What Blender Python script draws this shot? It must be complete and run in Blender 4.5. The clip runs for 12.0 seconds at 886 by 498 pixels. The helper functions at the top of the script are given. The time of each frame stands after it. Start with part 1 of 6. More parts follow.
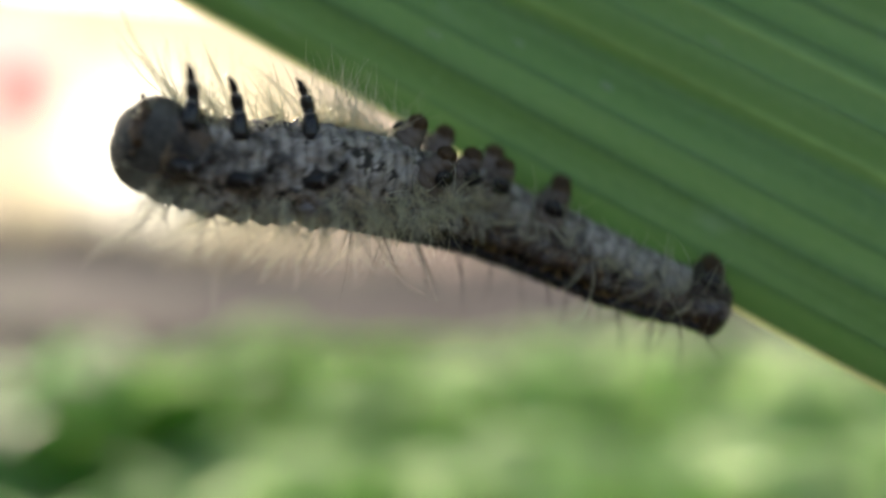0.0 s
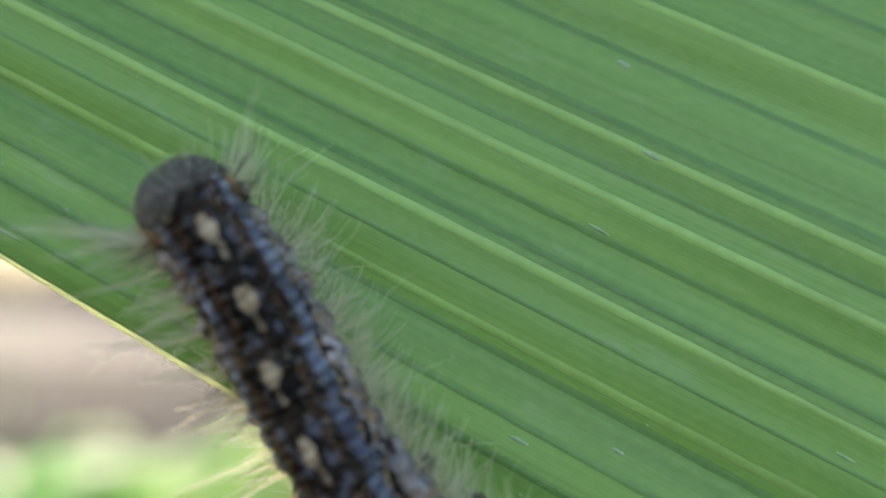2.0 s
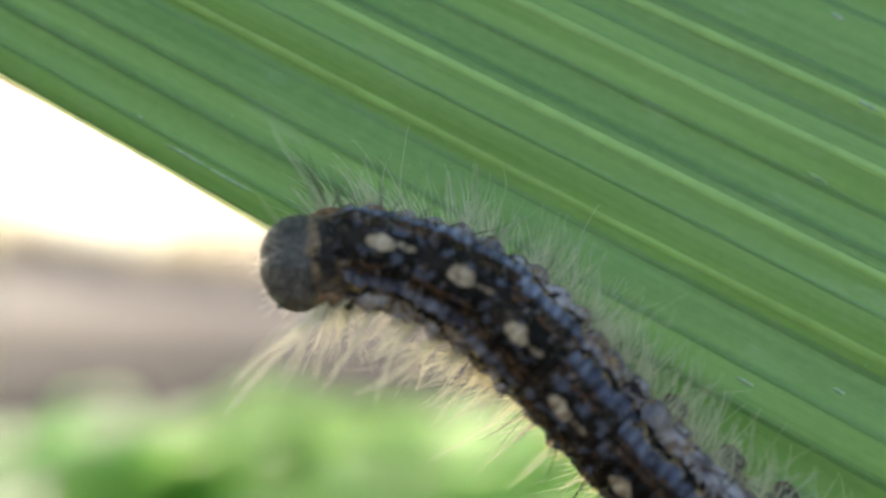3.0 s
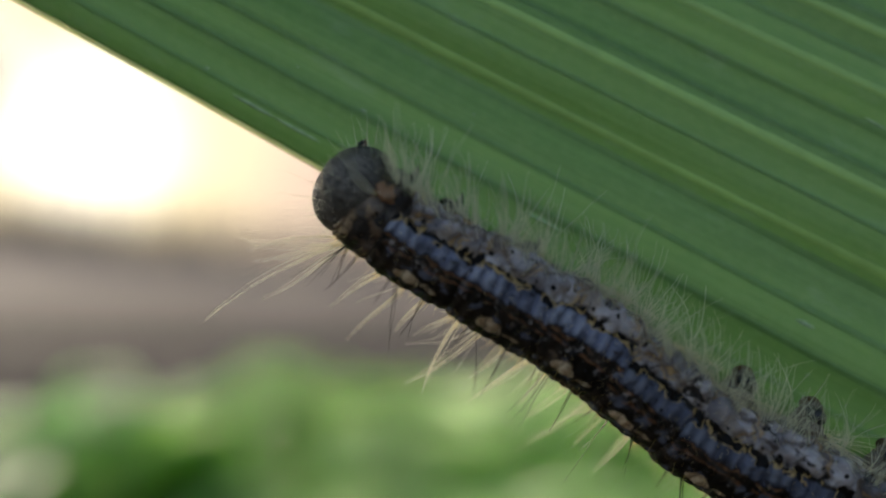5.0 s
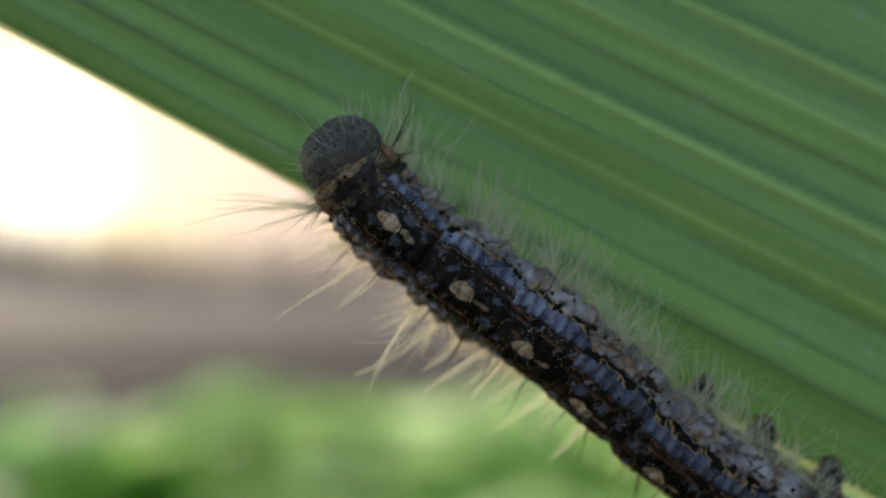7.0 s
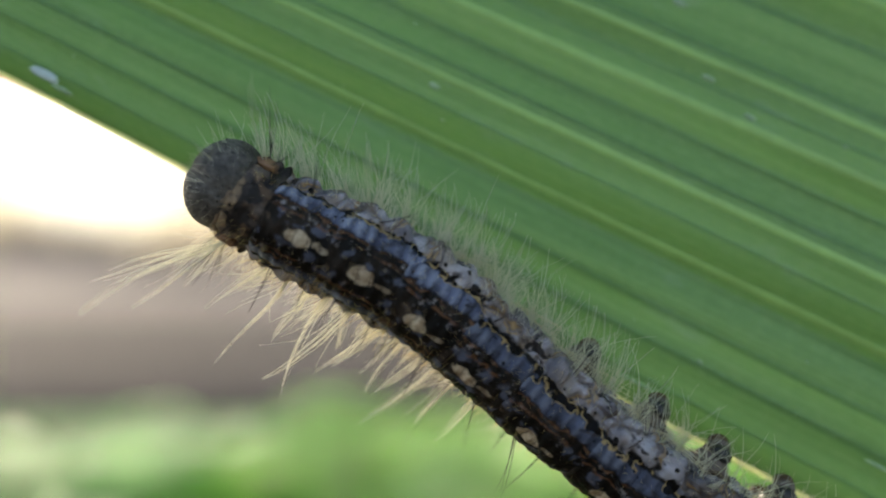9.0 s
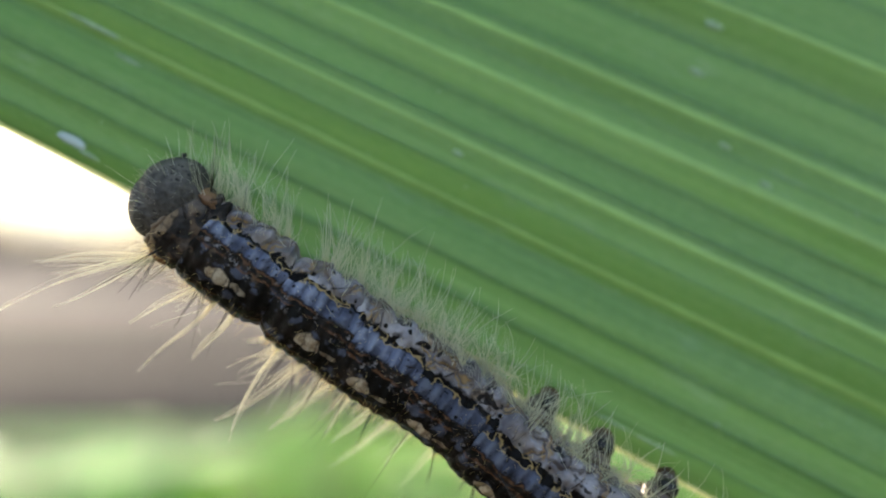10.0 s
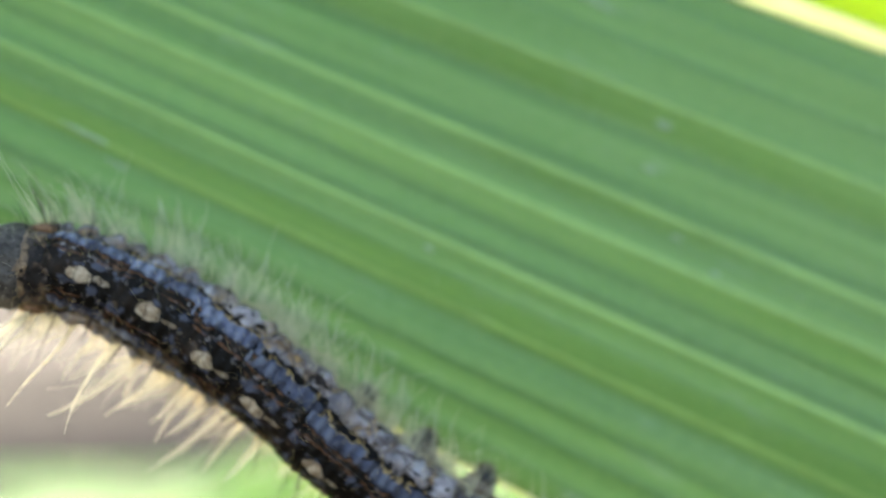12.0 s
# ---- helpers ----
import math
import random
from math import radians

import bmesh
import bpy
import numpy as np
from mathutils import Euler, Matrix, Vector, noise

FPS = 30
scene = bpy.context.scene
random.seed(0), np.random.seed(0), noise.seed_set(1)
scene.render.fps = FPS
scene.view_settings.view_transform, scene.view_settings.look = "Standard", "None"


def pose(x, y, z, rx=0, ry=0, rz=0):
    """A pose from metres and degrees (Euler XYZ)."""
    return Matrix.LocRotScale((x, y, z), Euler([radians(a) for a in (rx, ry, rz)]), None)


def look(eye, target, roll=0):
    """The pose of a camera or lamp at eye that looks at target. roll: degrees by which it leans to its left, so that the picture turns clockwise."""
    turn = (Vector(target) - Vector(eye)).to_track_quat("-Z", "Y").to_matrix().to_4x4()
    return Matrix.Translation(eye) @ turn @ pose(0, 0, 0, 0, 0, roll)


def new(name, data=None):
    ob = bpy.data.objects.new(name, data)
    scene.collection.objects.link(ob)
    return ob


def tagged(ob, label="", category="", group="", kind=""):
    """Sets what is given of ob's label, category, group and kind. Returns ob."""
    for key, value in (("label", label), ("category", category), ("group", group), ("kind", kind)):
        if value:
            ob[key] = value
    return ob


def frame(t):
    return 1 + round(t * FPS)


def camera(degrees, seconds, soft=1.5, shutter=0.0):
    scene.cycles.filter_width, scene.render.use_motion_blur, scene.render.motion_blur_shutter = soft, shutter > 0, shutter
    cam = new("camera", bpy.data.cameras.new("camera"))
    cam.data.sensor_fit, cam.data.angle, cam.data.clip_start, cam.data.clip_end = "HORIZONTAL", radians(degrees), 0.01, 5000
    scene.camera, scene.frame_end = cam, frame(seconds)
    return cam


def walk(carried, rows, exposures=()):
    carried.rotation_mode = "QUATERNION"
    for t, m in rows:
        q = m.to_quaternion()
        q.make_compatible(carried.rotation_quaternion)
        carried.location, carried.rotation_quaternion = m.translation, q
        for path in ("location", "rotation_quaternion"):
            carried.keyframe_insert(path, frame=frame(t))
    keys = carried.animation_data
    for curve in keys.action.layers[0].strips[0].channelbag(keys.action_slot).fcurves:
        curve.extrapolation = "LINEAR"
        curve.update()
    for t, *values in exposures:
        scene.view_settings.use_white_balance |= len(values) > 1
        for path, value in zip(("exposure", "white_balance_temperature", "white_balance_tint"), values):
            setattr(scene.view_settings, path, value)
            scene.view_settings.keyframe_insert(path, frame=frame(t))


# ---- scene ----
# The picture's path: a hand-held close-up along the leaf's margin.
cam = camera(42, 12.0, soft=1.8, shutter=0.4)
cam.data.dof.use_dof = True
cam.data.dof.focus_distance = 0.0588
cam.data.dof.aperture_fstop = 12.5
PATH = [
    (0, pose(0.09270, -0.06665, -0.05685, 92.33, -1.29, 2.21)),
    (0.3, pose(0.08819, -0.06630, -0.05113, 92.60, -0.96, 1.10)),
    (0.5, pose(0.08764, -0.06606, -0.05008, 92.43, -1.09, 0.19)),
    (0.7, pose(0.08712, -0.06496, -0.04740, 92.48, -0.79, 0.88)),
    (1, pose(0.08513, -0.06343, -0.04318, 93.39, -1.21, 0.57)),
    (1.2, pose(0.08514, -0.06286, -0.04036, 94.20, -1.37, 0.15)),
    (1.5, pose(0.08772, -0.06141, -0.03832, 93.84, -1.81, 1.59)),
    (2, pose(0.08710, -0.05881, -0.03678, 94.68, -1.80, 1.81)),
    (2.5, pose(0.08124, -0.05725, -0.03670, 94.81, -1.23, -0.04)),
    (2.7, pose(0.07649, -0.05763, -0.03773, 94.44, -0.90, -1.35)),
    (3, pose(0.07354, -0.06061, -0.03785, 92.73, -1.32, 0.20)),
    (3.2, pose(0.07214, -0.06311, -0.03740, 92.56, -0.58, -0.01)),
    (3.5, pose(0.07125, -0.06699, -0.03852, 91.57, -0.32, -0.57)),
    (3.7, pose(0.07135, -0.06640, -0.03899, 91.48, 0.05, -0.26)),
    (5.3, pose(0.06925, -0.06117, -0.03962, 91.68, -0.89, -0.37)),
    (5.5, pose(0.06935, -0.06231, -0.03935, 91.36, 0.30, -0.51)),
    (6, pose(0.07096, -0.06407, -0.03965, 91.95, -1.35, -1.56)),
    (6.5, pose(0.07000, -0.06638, -0.04121, 92.62, -0.11, -3.52)),
    (8.5, pose(0.05157, -0.06120, -0.02606, 91.63, 0.20, -0.23)),
    (9, pose(0.05125, -0.06294, -0.02587, 91.51, 0.49, -0.20)),
    (9.5, pose(0.05027, -0.06289, -0.02481, 91.58, 0.24, -1.08)),
    (10, pose(0.04836, -0.06402, -0.02266, 91.84, 0.42, -1.65)),
    (10.5, pose(0.04680, -0.06429, -0.02206, 92.42, 0.52, -1.90)),
    (11, pose(0.04781, -0.06460, -0.02097, 92.09, 0.36, -0.90)),
    (11.3, pose(0.04862, -0.06497, -0.02059, 93.00, 0.26, -1.29)),
    (11.5, pose(0.04809, -0.06576, -0.01763, 93.58, 0.82, -2.15)),
    (12, pose(0.04725, -0.06841, -0.01935, 93.38, 1.21, -3.84)),
]
EXPOSURES = [(t, stops + 0.29, 7400, 10) for t, stops in (
    (0, 0.29), (0.5, 0.35), (1.0, 0.3), (1.5, 0.95), (2.0, 1.38), (2.5, 1.5), (3.0, 1.24), (3.7, 0.65),
    (5.3, 0.25), (6.0, 0.32), (6.7, 0.45), (8.5, 0.84), (9.5, 1.04), (10.5, 1.26), (11.2, 1.36), (12.0, 1.7))]
walk(cam, PATH, EXPOSURES)

# ---- light: low hazy sun behind the leaf, sky all round ----
SUN_ELEVATION, SUN_TURN = 24, -28      # degrees; turn from +y, negative towards -x
sun_way = Vector((math.sin(radians(SUN_TURN)) * math.cos(radians(SUN_ELEVATION)),
                  math.cos(radians(SUN_TURN)) * math.cos(radians(SUN_ELEVATION)), math.sin(radians(SUN_ELEVATION))))
world = bpy.data.worlds.new("sky")
scene.world = world
world.use_nodes = True
sky = world.node_tree.nodes.new("ShaderNodeTexSky")
sky.sky_type, sky.sun_disc = "NISHITA", False
sky.sun_elevation, sky.sun_rotation = radians(SUN_ELEVATION), radians(SUN_TURN)
sky.air_density, sky.dust_density = 1.0, 2.0
world.node_tree.nodes["Background"].inputs[1].default_value = 0.15
world.node_tree.links.new(sky.outputs[0], world.node_tree.nodes["Background"].inputs[0])
lamp = bpy.data.lights.new("sun", "SUN")
lamp.energy, lamp.angle, lamp.color = 3.0, radians(2), (1.0, 0.93, 0.82)
sun = new("sun", lamp)
sun.matrix_world = look(sun_way * 3, (0, 0, 0))


# ---- materials ----
def material(name):
    m = bpy.data.materials.new(name)
    m.use_nodes = True
    return m, m.node_tree.nodes, m.node_tree.links, m.node_tree.nodes["Principled BSDF"]


class Net:
    """Short forms for the nodes of one material."""

    def __init__(self, m):
        self.tree = m.node_tree
        self.nodes, self.links = self.tree.nodes, self.tree.links

    def put(self, socket, value):
        if hasattr(value, "is_linked"):
            self.links.new(value, socket)
        elif hasattr(value, "__len__") and len(value) == 3 and socket.type == "RGBA":
            socket.default_value = (*value, 1)
        else:
            socket.default_value = value

    def math(self, op, a, b=0.0, c=0.0):
        n = self.nodes.new("ShaderNodeMath")
        n.operation = op
        for k, v in enumerate((a, b, c)):
            self.put(n.inputs[k], v)
        return n.outputs[0]

    def step(self, x, lo, hi, soft):
        """One between lo and hi, nought outside, with soft borders."""
        return self.math("MULTIPLY", self.ramp(x, lo - soft, lo + soft), self.ramp(x, hi + soft, hi - soft))

    def ramp(self, x, a, b, out0=0.0, out1=1.0):
        n = self.nodes.new("ShaderNodeMapRange")
        n.clamp = True
        for k, v in enumerate((x, a, b, out0, out1)):
            self.put(n.inputs[k], v)
        return n.outputs[0]

    def mix(self, fac, a, b):
        n = self.nodes.new("ShaderNodeMix")
        n.data_type = "RGBA"
        self.put(n.inputs[0], fac)
        self.put(n.inputs[6], a)
        self.put(n.inputs[7], b)
        return n.outputs[2]

    def noise(self, where, scale, detail=3.0, rough=0.55, w=None):
        n = self.nodes.new("ShaderNodeTexNoise")
        if where is not None:
            self.links.new(where, n.inputs["Vector"])
        n.inputs["Scale"].default_value, n.inputs["Detail"].default_value, n.inputs["Roughness"].default_value = scale, detail, rough
        return n.outputs[0]

    def cells(self, where, scale):
        n = self.nodes.new("ShaderNodeTexVoronoi")
        self.links.new(where, n.inputs["Vector"])
        n.inputs["Scale"].default_value = scale
        return n.outputs["Distance"]

    def borders(self, where, scale):
        n = self.nodes.new("ShaderNodeTexVoronoi")
        n.feature = "DISTANCE_TO_EDGE"
        self.links.new(where, n.inputs["Vector"])
        n.inputs["Scale"].default_value = scale
        return n.outputs["Distance"]

    def place(self):
        return self.nodes.new("ShaderNodeTexCoord").outputs["Object"]

    def parts(self, v):
        n = self.nodes.new("ShaderNodeSeparateXYZ")
        self.links.new(v, n.inputs[0])
        return n.outputs

    def join(self, x, y, z):
        n = self.nodes.new("ShaderNodeCombineXYZ")
        for k, v in enumerate((x, y, z)):
            self.put(n.inputs[k], v)
        return n.outputs[0]

    def bump(self, height, strength, distance):
        n = self.nodes.new("ShaderNodeBump")
        n.inputs["Strength"].default_value, n.inputs["Distance"].default_value = strength, distance
        self.links.new(height, n.inputs["Height"])
        return n.outputs[0]

    def random(self):
        return self.nodes.new("ShaderNodeObjectInfo").outputs["Random"]


TAPER, REF = 3.77, 0.08      # veins spread by this share for each metre along the leaf, from REF
MID = 0.03660               # from the margin to the midrib at REF


def leaf_material(name, base, deep, through_colour, share, gloss):
    """Green blade: fine lengthwise stripes that follow the veins, light shining through."""
    m, nodes, links, p = material(name)
    n = Net(m)
    c = n.place()
    x, y, z = n.parts(c)
    spread = n.math("MULTIPLY_ADD", n.math("SUBTRACT", x, REF), TAPER, 1.0)
    v = n.math("DIVIDE", y, spread)
    fine = n.noise(n.join(n.math("MULTIPLY", x, 14), n.math("MULTIPLY", v, 2600), 0.0), 1.0, 4, 0.6)
    broad = n.noise(n.join(n.math("MULTIPLY", x, 10), n.math("MULTIPLY", v, 480), 3.0), 1.0, 3, 0.6)
    patch = n.noise(c, 70, 3, 0.6)
    speck = n.ramp(n.noise(n.join(n.math("MULTIPLY", x, 900), n.math("MULTIPLY", v, 2200), 7.0), 1.0, 2, 0.5), 0.66, 0.8)
    tone = n.math("ADD", n.math("MULTIPLY", fine, 0.24), n.math("MULTIPLY", broad, 1.0))
    tone = n.ramp(tone, 0.43, 0.88)
    colour = n.mix(tone, deep, base)
    colour = n.mix(n.ramp(patch, 0.45, 0.75, 0, 0.18), colour, (base[0] * 1.15, base[1] * 0.95, base[2] * 1.2))
    colour = n.mix(n.math("MULTIPLY", speck, 0.2), colour, (0.3, 0.4, 0.3))
    blotch = n.noise(n.join(n.math("MULTIPLY", x, 1100), n.math("MULTIPLY", v, 1900), 5.0), 1.0, 3, 0.65)
    colour = n.mix(n.ramp(blotch, 0.44, 0.72, 0.0, 0.35), colour, (0.27, 0.44, 0.17))
    colour = n.mix(n.ramp(blotch, 0.45, 0.25, 0.0, 0.25), colour, (0.12, 0.255, 0.08))
    bloom = n.noise(n.join(n.math("MULTIPLY", x, 150), n.math("MULTIPLY", v, 420), 11.0), 1.0, 4, 0.65)
    colour = n.mix(n.ramp(bloom, 0.6, 0.78, 0.0, 0.45), colour, (0.36, 0.5, 0.38))
    n.put(p.inputs["Base Color"], colour)
    n.put(p.inputs["Roughness"], n.ramp(fine, 0.3, 0.7, gloss + 0.1, gloss - 0.05))
    p.inputs["Specular IOR Level"].default_value = 0.5
    bump = n.bump(n.math("ADD", n.math("MULTIPLY", fine, 1.0), n.math("MULTIPLY", n.noise(c, 1500, 2), 0.35)), 0.35, 0.0001)
    links.new(bump, p.inputs["Normal"])
    tr = nodes.new("ShaderNodeBsdfTranslucent")
    n.put(tr.inputs[0], n.mix(tone, (through_colour[0] * 0.7, through_colour[1] * 0.7, through_colour[2] * 0.7), through_colour))
    links.new(bump, tr.inputs["Normal"])
    blend = nodes.new("ShaderNodeMixShader")
    blend.inputs[0].default_value = share
    links.new(p.outputs[0], blend.inputs[1])
    links.new(tr.outputs[0], blend.inputs[2])
    links.new(blend.outputs[0], nodes["Material Output"].inputs[0])
    return m


def plain(name, colour, rough=0.5, spread=0.25, scale=900.0, bump=0.4, depth=0.00006, through_share=0.0, spec=0.4):
    """A surface with two scales of mottling and fine relief."""
    m, nodes, links, p = material(name)
    n = Net(m)
    c = n.place()
    a = n.noise(c, scale, 4, 0.6)
    b = n.noise(c, scale * 0.2, 2, 0.5)
    tone = n.math("ADD", n.math("MULTIPLY", a, 0.6), n.math("MULTIPLY", b, 0.5))
    col = n.mix(n.ramp(tone, 0.35, 0.75), [k * (1 - spread) for k in colour], [min(1, k * (1 + spread)) for k in colour])
    n.put(p.inputs["Base Color"], col)
    n.put(p.inputs["Roughness"], n.ramp(a, 0.3, 0.7, rough - 0.08, rough + 0.08))
    p.inputs["Specular IOR Level"].default_value = spec
    links.new(n.bump(a, bump, depth), p.inputs["Normal"])
    if through_share:
        tr = nodes.new("ShaderNodeBsdfTranslucent")
        n.put(tr.inputs[0], col)
        blend = nodes.new("ShaderNodeMixShader")
        blend.inputs[0].default_value = through_share
        links.new(p.outputs[0], blend.inputs[1])
        links.new(tr.outputs[0], blend.inputs[2])
        links.new(blend.outputs[0], nodes["Material Output"].inputs[0])
    return m


def skin_material(name, spotted=True, pale=1.0, band=1.0):
    """The larva's skin in the segment's own space: x forward, z to the back, y across."""
    m, nodes, links, p = material(name)
    n = Net(m)
    c = n.place()
    rnd = n.random()
    seed = n.math("MULTIPLY", rnd, 37.0)
    off = n.nodes.new("ShaderNodeVectorMath")
    off.operation = "ADD"
    links.new(c, off.inputs[0])
    links.new(n.join(seed, seed, 0.0), off.inputs[1])
    cc = off.outputs[0]
    wob = n.math("MULTIPLY", n.math("SUBTRACT", n.noise(cc, 1300, 3, 0.6), 0.5), 1.0)
    x, y, z = n.parts(c)
    xm, ym = n.math("MULTIPLY", x, 1000.0), n.math("MULTIPLY", y, 1000.0)
    ang = n.math("ABSOLUTE", n.math("MULTIPLY", n.math("ARCTAN2", y, z), 57.29578))
    a = n.math("ADD", ang, n.math("MULTIPLY", wob, 22.0))
    grain = n.noise(cc, 2200, 3, 0.6)
    mottle = n.noise(cc, 650, 3, 0.6)
    dots = n.cells(cc, 1150)
    # skin folds: warped cells, used for colour and relief alike
    warp = n.nodes.new("ShaderNodeTexNoise")
    warp.inputs["Scale"].default_value = 900
    links.new(cc, warp.inputs["Vector"])
    bent = n.nodes.new("ShaderNodeVectorMath")
    bent.operation = "MULTIPLY_ADD"
    links.new(warp.outputs["Color"], bent.inputs[0])
    bent.inputs[1].default_value = (0.0013, 0.0013, 0.0013)
    links.new(cc, bent.inputs[2])
    edge = n.borders(bent.outputs[0], 430)
    fold = n.ramp(edge, 0.0, 0.16)
    rings = n.math("SINE", n.math("ADD", n.math("MULTIPLY", xm, 9.0), n.math("MULTIPLY", wob, 5.0)))
    # dark back with brown flecks and a few blue-grey ones
    col = n.mix(n.ramp(mottle, 0.46, 0.7), (0.007, 0.006, 0.005), (0.034, 0.025, 0.02))
    flecks = n.math("MULTIPLY", n.ramp(n.noise(cc, 1500, 3, 0.7), 0.6, 0.66), n.ramp(mottle, 0.46, 0.56))
    col = n.mix(flecks, col, (0.085, 0.06, 0.042))
    col = n.mix(n.math("MULTIPLY", n.step(a, 12, 28, 3.0), n.ramp(n.noise(cc, 1300, 2, 0.5), 0.53, 0.6, 0, 0.8)), col, (0.085, 0.095, 0.135))
    pale_fleck = n.math("MULTIPLY", n.step(a, 16, 37, 3.0), n.ramp(n.noise(cc, 2100, 3, 0.7), 0.6, 0.66, 0, 0.75))
    col = n.mix(pale_fleck, col, (0.27, 0.25, 0.26))
    # tawny broken lines
    lines = n.math("ADD", n.math("MULTIPLY", n.step(a, 24.5, 27, 1.0), 0.9), n.step(a, 34, 36, 1.0))
    lines = n.math("MULTIPLY", lines, n.ramp(n.noise(cc, 1100, 3, 0.6), 0.44, 0.55, 0.0, 0.85))
    col = n.mix(lines, col, (0.17, 0.082, 0.042))
    # pleated blue band, darker towards the back
    blue = n.mix(n.ramp(mottle, 0.35, 0.65), [k * band for k in (0.07, 0.08, 0.125)], [k * band for k in (0.22, 0.25, 0.38)])
    blue = n.mix(n.ramp(n.math("ADD", a, n.math("MULTIPLY", mottle, 16.0)), 60.0, 46.0, 0.0, 0.7), blue, (0.03, 0.032, 0.048))
    blue = n.mix(n.math("MULTIPLY", n.ramp(rings, 0.3, 1.0, 0.0, 0.5), n.ramp(mottle, 0.4, 0.6)), blue, [k * band for k in (0.33, 0.36, 0.46)])
    blue = n.mix(n.math("MULTIPLY", n.ramp(rings, -0.98, -0.7, 0.8, 0.0), n.ramp(n.noise(cc, 520, 2, 0.5), 0.4, 0.6, 0.15, 0.9)), blue, (0.02, 0.02, 0.03))
    stipple = n.math("MULTIPLY", n.ramp(n.cells(cc, 3800), 0.26, 0.16), n.ramp(n.noise(cc, 1100, 2, 0.5), 0.5, 0.56))
    blue = n.mix(stipple, blue, (0.008, 0.008, 0.01))
    powder = n.math("MULTIPLY", n.ramp(n.math("ADD", xm, n.math("MULTIPLY", wob, 1.2)), 0.5, 1.1), n.step(a, 42, 58, 3.0))
    blue = n.mix(n.math("MULTIPLY", powder, n.ramp(rings, -0.8, 0.6, 0.1, 0.55)), blue, [k * band for k in (0.42, 0.47, 0.62)])
    blue = n.mix(n.math("MULTIPLY", n.ramp(n.cells(cc, 1700), 0.2, 0.14), n.ramp(n.noise(cc, 800, 2, 0.5), 0.48, 0.54)), blue, (0.008, 0.008, 0.01))
    col = n.mix(n.step(a, 38.5, 61.5, 1.6), col, blue)
    # black blotches ringed with ochre along the band's lower border
    near = n.step(a, 57, 71, 2.5)
    islands = n.math("ADD", n.noise(cc, 1000, 2, 0.5), n.math("MULTIPLY", near, 0.085))
    col = n.mix(n.math("MULTIPLY", n.step(islands, 0.53, 0.575, 0.012), n.ramp(near, 0.1, 0.5, 0, 0.9)), col, (0.36, 0.25, 0.115))
    col = n.mix(n.math("MULTIPLY", n.ramp(islands, 0.57, 0.59), n.ramp(near, 0.1, 0.5)), col, (0.006, 0.005, 0.005))
    # pale folded flank with brown creases
    flank = n.mix(n.ramp(mottle, 0.36, 0.62), [k * pale for k in (0.145, 0.135, 0.152)], [k * pale for k in (0.36, 0.34, 0.37)])
    flank = n.mix(n.ramp(n.noise(cc, 460, 2, 0.5), 0.54, 0.64, 0.0, 0.5), flank, (0.25, 0.185, 0.125))
    flank = n.mix(n.math("MULTIPLY", n.ramp(edge, 0.12, 0.02, 0.0, 0.7), n.ramp(grain, 0.35, 0.6)), flank, (0.17, 0.12, 0.085))
    flank = n.mix(n.math("MULTIPLY", n.ramp(edge, 0.04, 0.015), n.ramp(mottle, 0.44, 0.56, 0.0, 0.6)), flank, (0.015, 0.009, 0.008))
    flank = n.mix(n.math("MULTIPLY", n.step(edge, 0.03, 0.075, 0.012), n.ramp(n.noise(cc, 700, 2, 0.5), 0.5, 0.58, 0.0, 0.75)), flank, (0.36, 0.23, 0.1))
    flank = n.mix(n.ramp(dots, 0.2, 0.14), flank, (0.008, 0.007, 0.007))
    flank = n.mix(n.ramp(n.noise(cc, 560, 3, 0.6), 0.625, 0.655, 0.0, 0.9), flank, (0.012, 0.01, 0.009))
    col = n.mix(n.ramp(a, 66.5, 69.5), col, n.mix(n.math("MULTIPLY", n.ramp(islands, 0.55, 0.57), n.ramp(a, 75, 70)), flank, (0.01, 0.008, 0.007)))
    belly = n.mix(n.math("MULTIPLY", n.ramp(rings, -1.0, 0.2, 0.5, 1.0), n.ramp(mottle, 0.35, 0.6)), (0.09, 0.078, 0.072), (0.6, 0.53, 0.48))
    belly = n.mix(n.math("MULTIPLY", n.ramp(mottle, 0.56, 0.62), n.ramp(grain, 0.4, 0.5)), belly, (0.06, 0.05, 0.045))
    col = n.mix(n.ramp(a, 108, 122), col, belly)
    if spotted:
        # cream keyhole mark on the back: a round head, a narrow foot behind it
        wob3 = n.math("SUBTRACT", n.noise(cc, 800, 3, 0.6), 0.5)
        wx, wy = n.math("ADD", xm, n.math("MULTIPLY", wob, 0.8)), n.math("ADD", ym, n.math("MULTIPLY", wob3, 0.75))
        def oval(cx, rx, ry):
            ex = n.math("DIVIDE", n.math("SUBTRACT", wx, cx), rx)
            ey = n.math("DIVIDE", wy, ry)
            return n.math("ADD", n.math("MULTIPLY", ex, ex), n.math("MULTIPLY", ey, ey))
        up = n.ramp(ang, 80, 70)
        spot = n.math("MAXIMUM", n.ramp(oval(0.35, 0.7, 0.4), 1.2, 0.8), n.ramp(oval(-0.95, 0.45, 0.15), 1.3, 0.7, 0, 0.55))
        spot = n.math("MULTIPLY", n.math("MULTIPLY", spot, up), n.ramp(rings, -1.0, -0.8, 0.5, 1.0))
        col = n.mix(spot, col, n.mix(n.ramp(grain, 0.38, 0.62), (0.27, 0.195, 0.13), (0.54, 0.445, 0.33)))
    n.put(p.inputs["Base Color"], col)
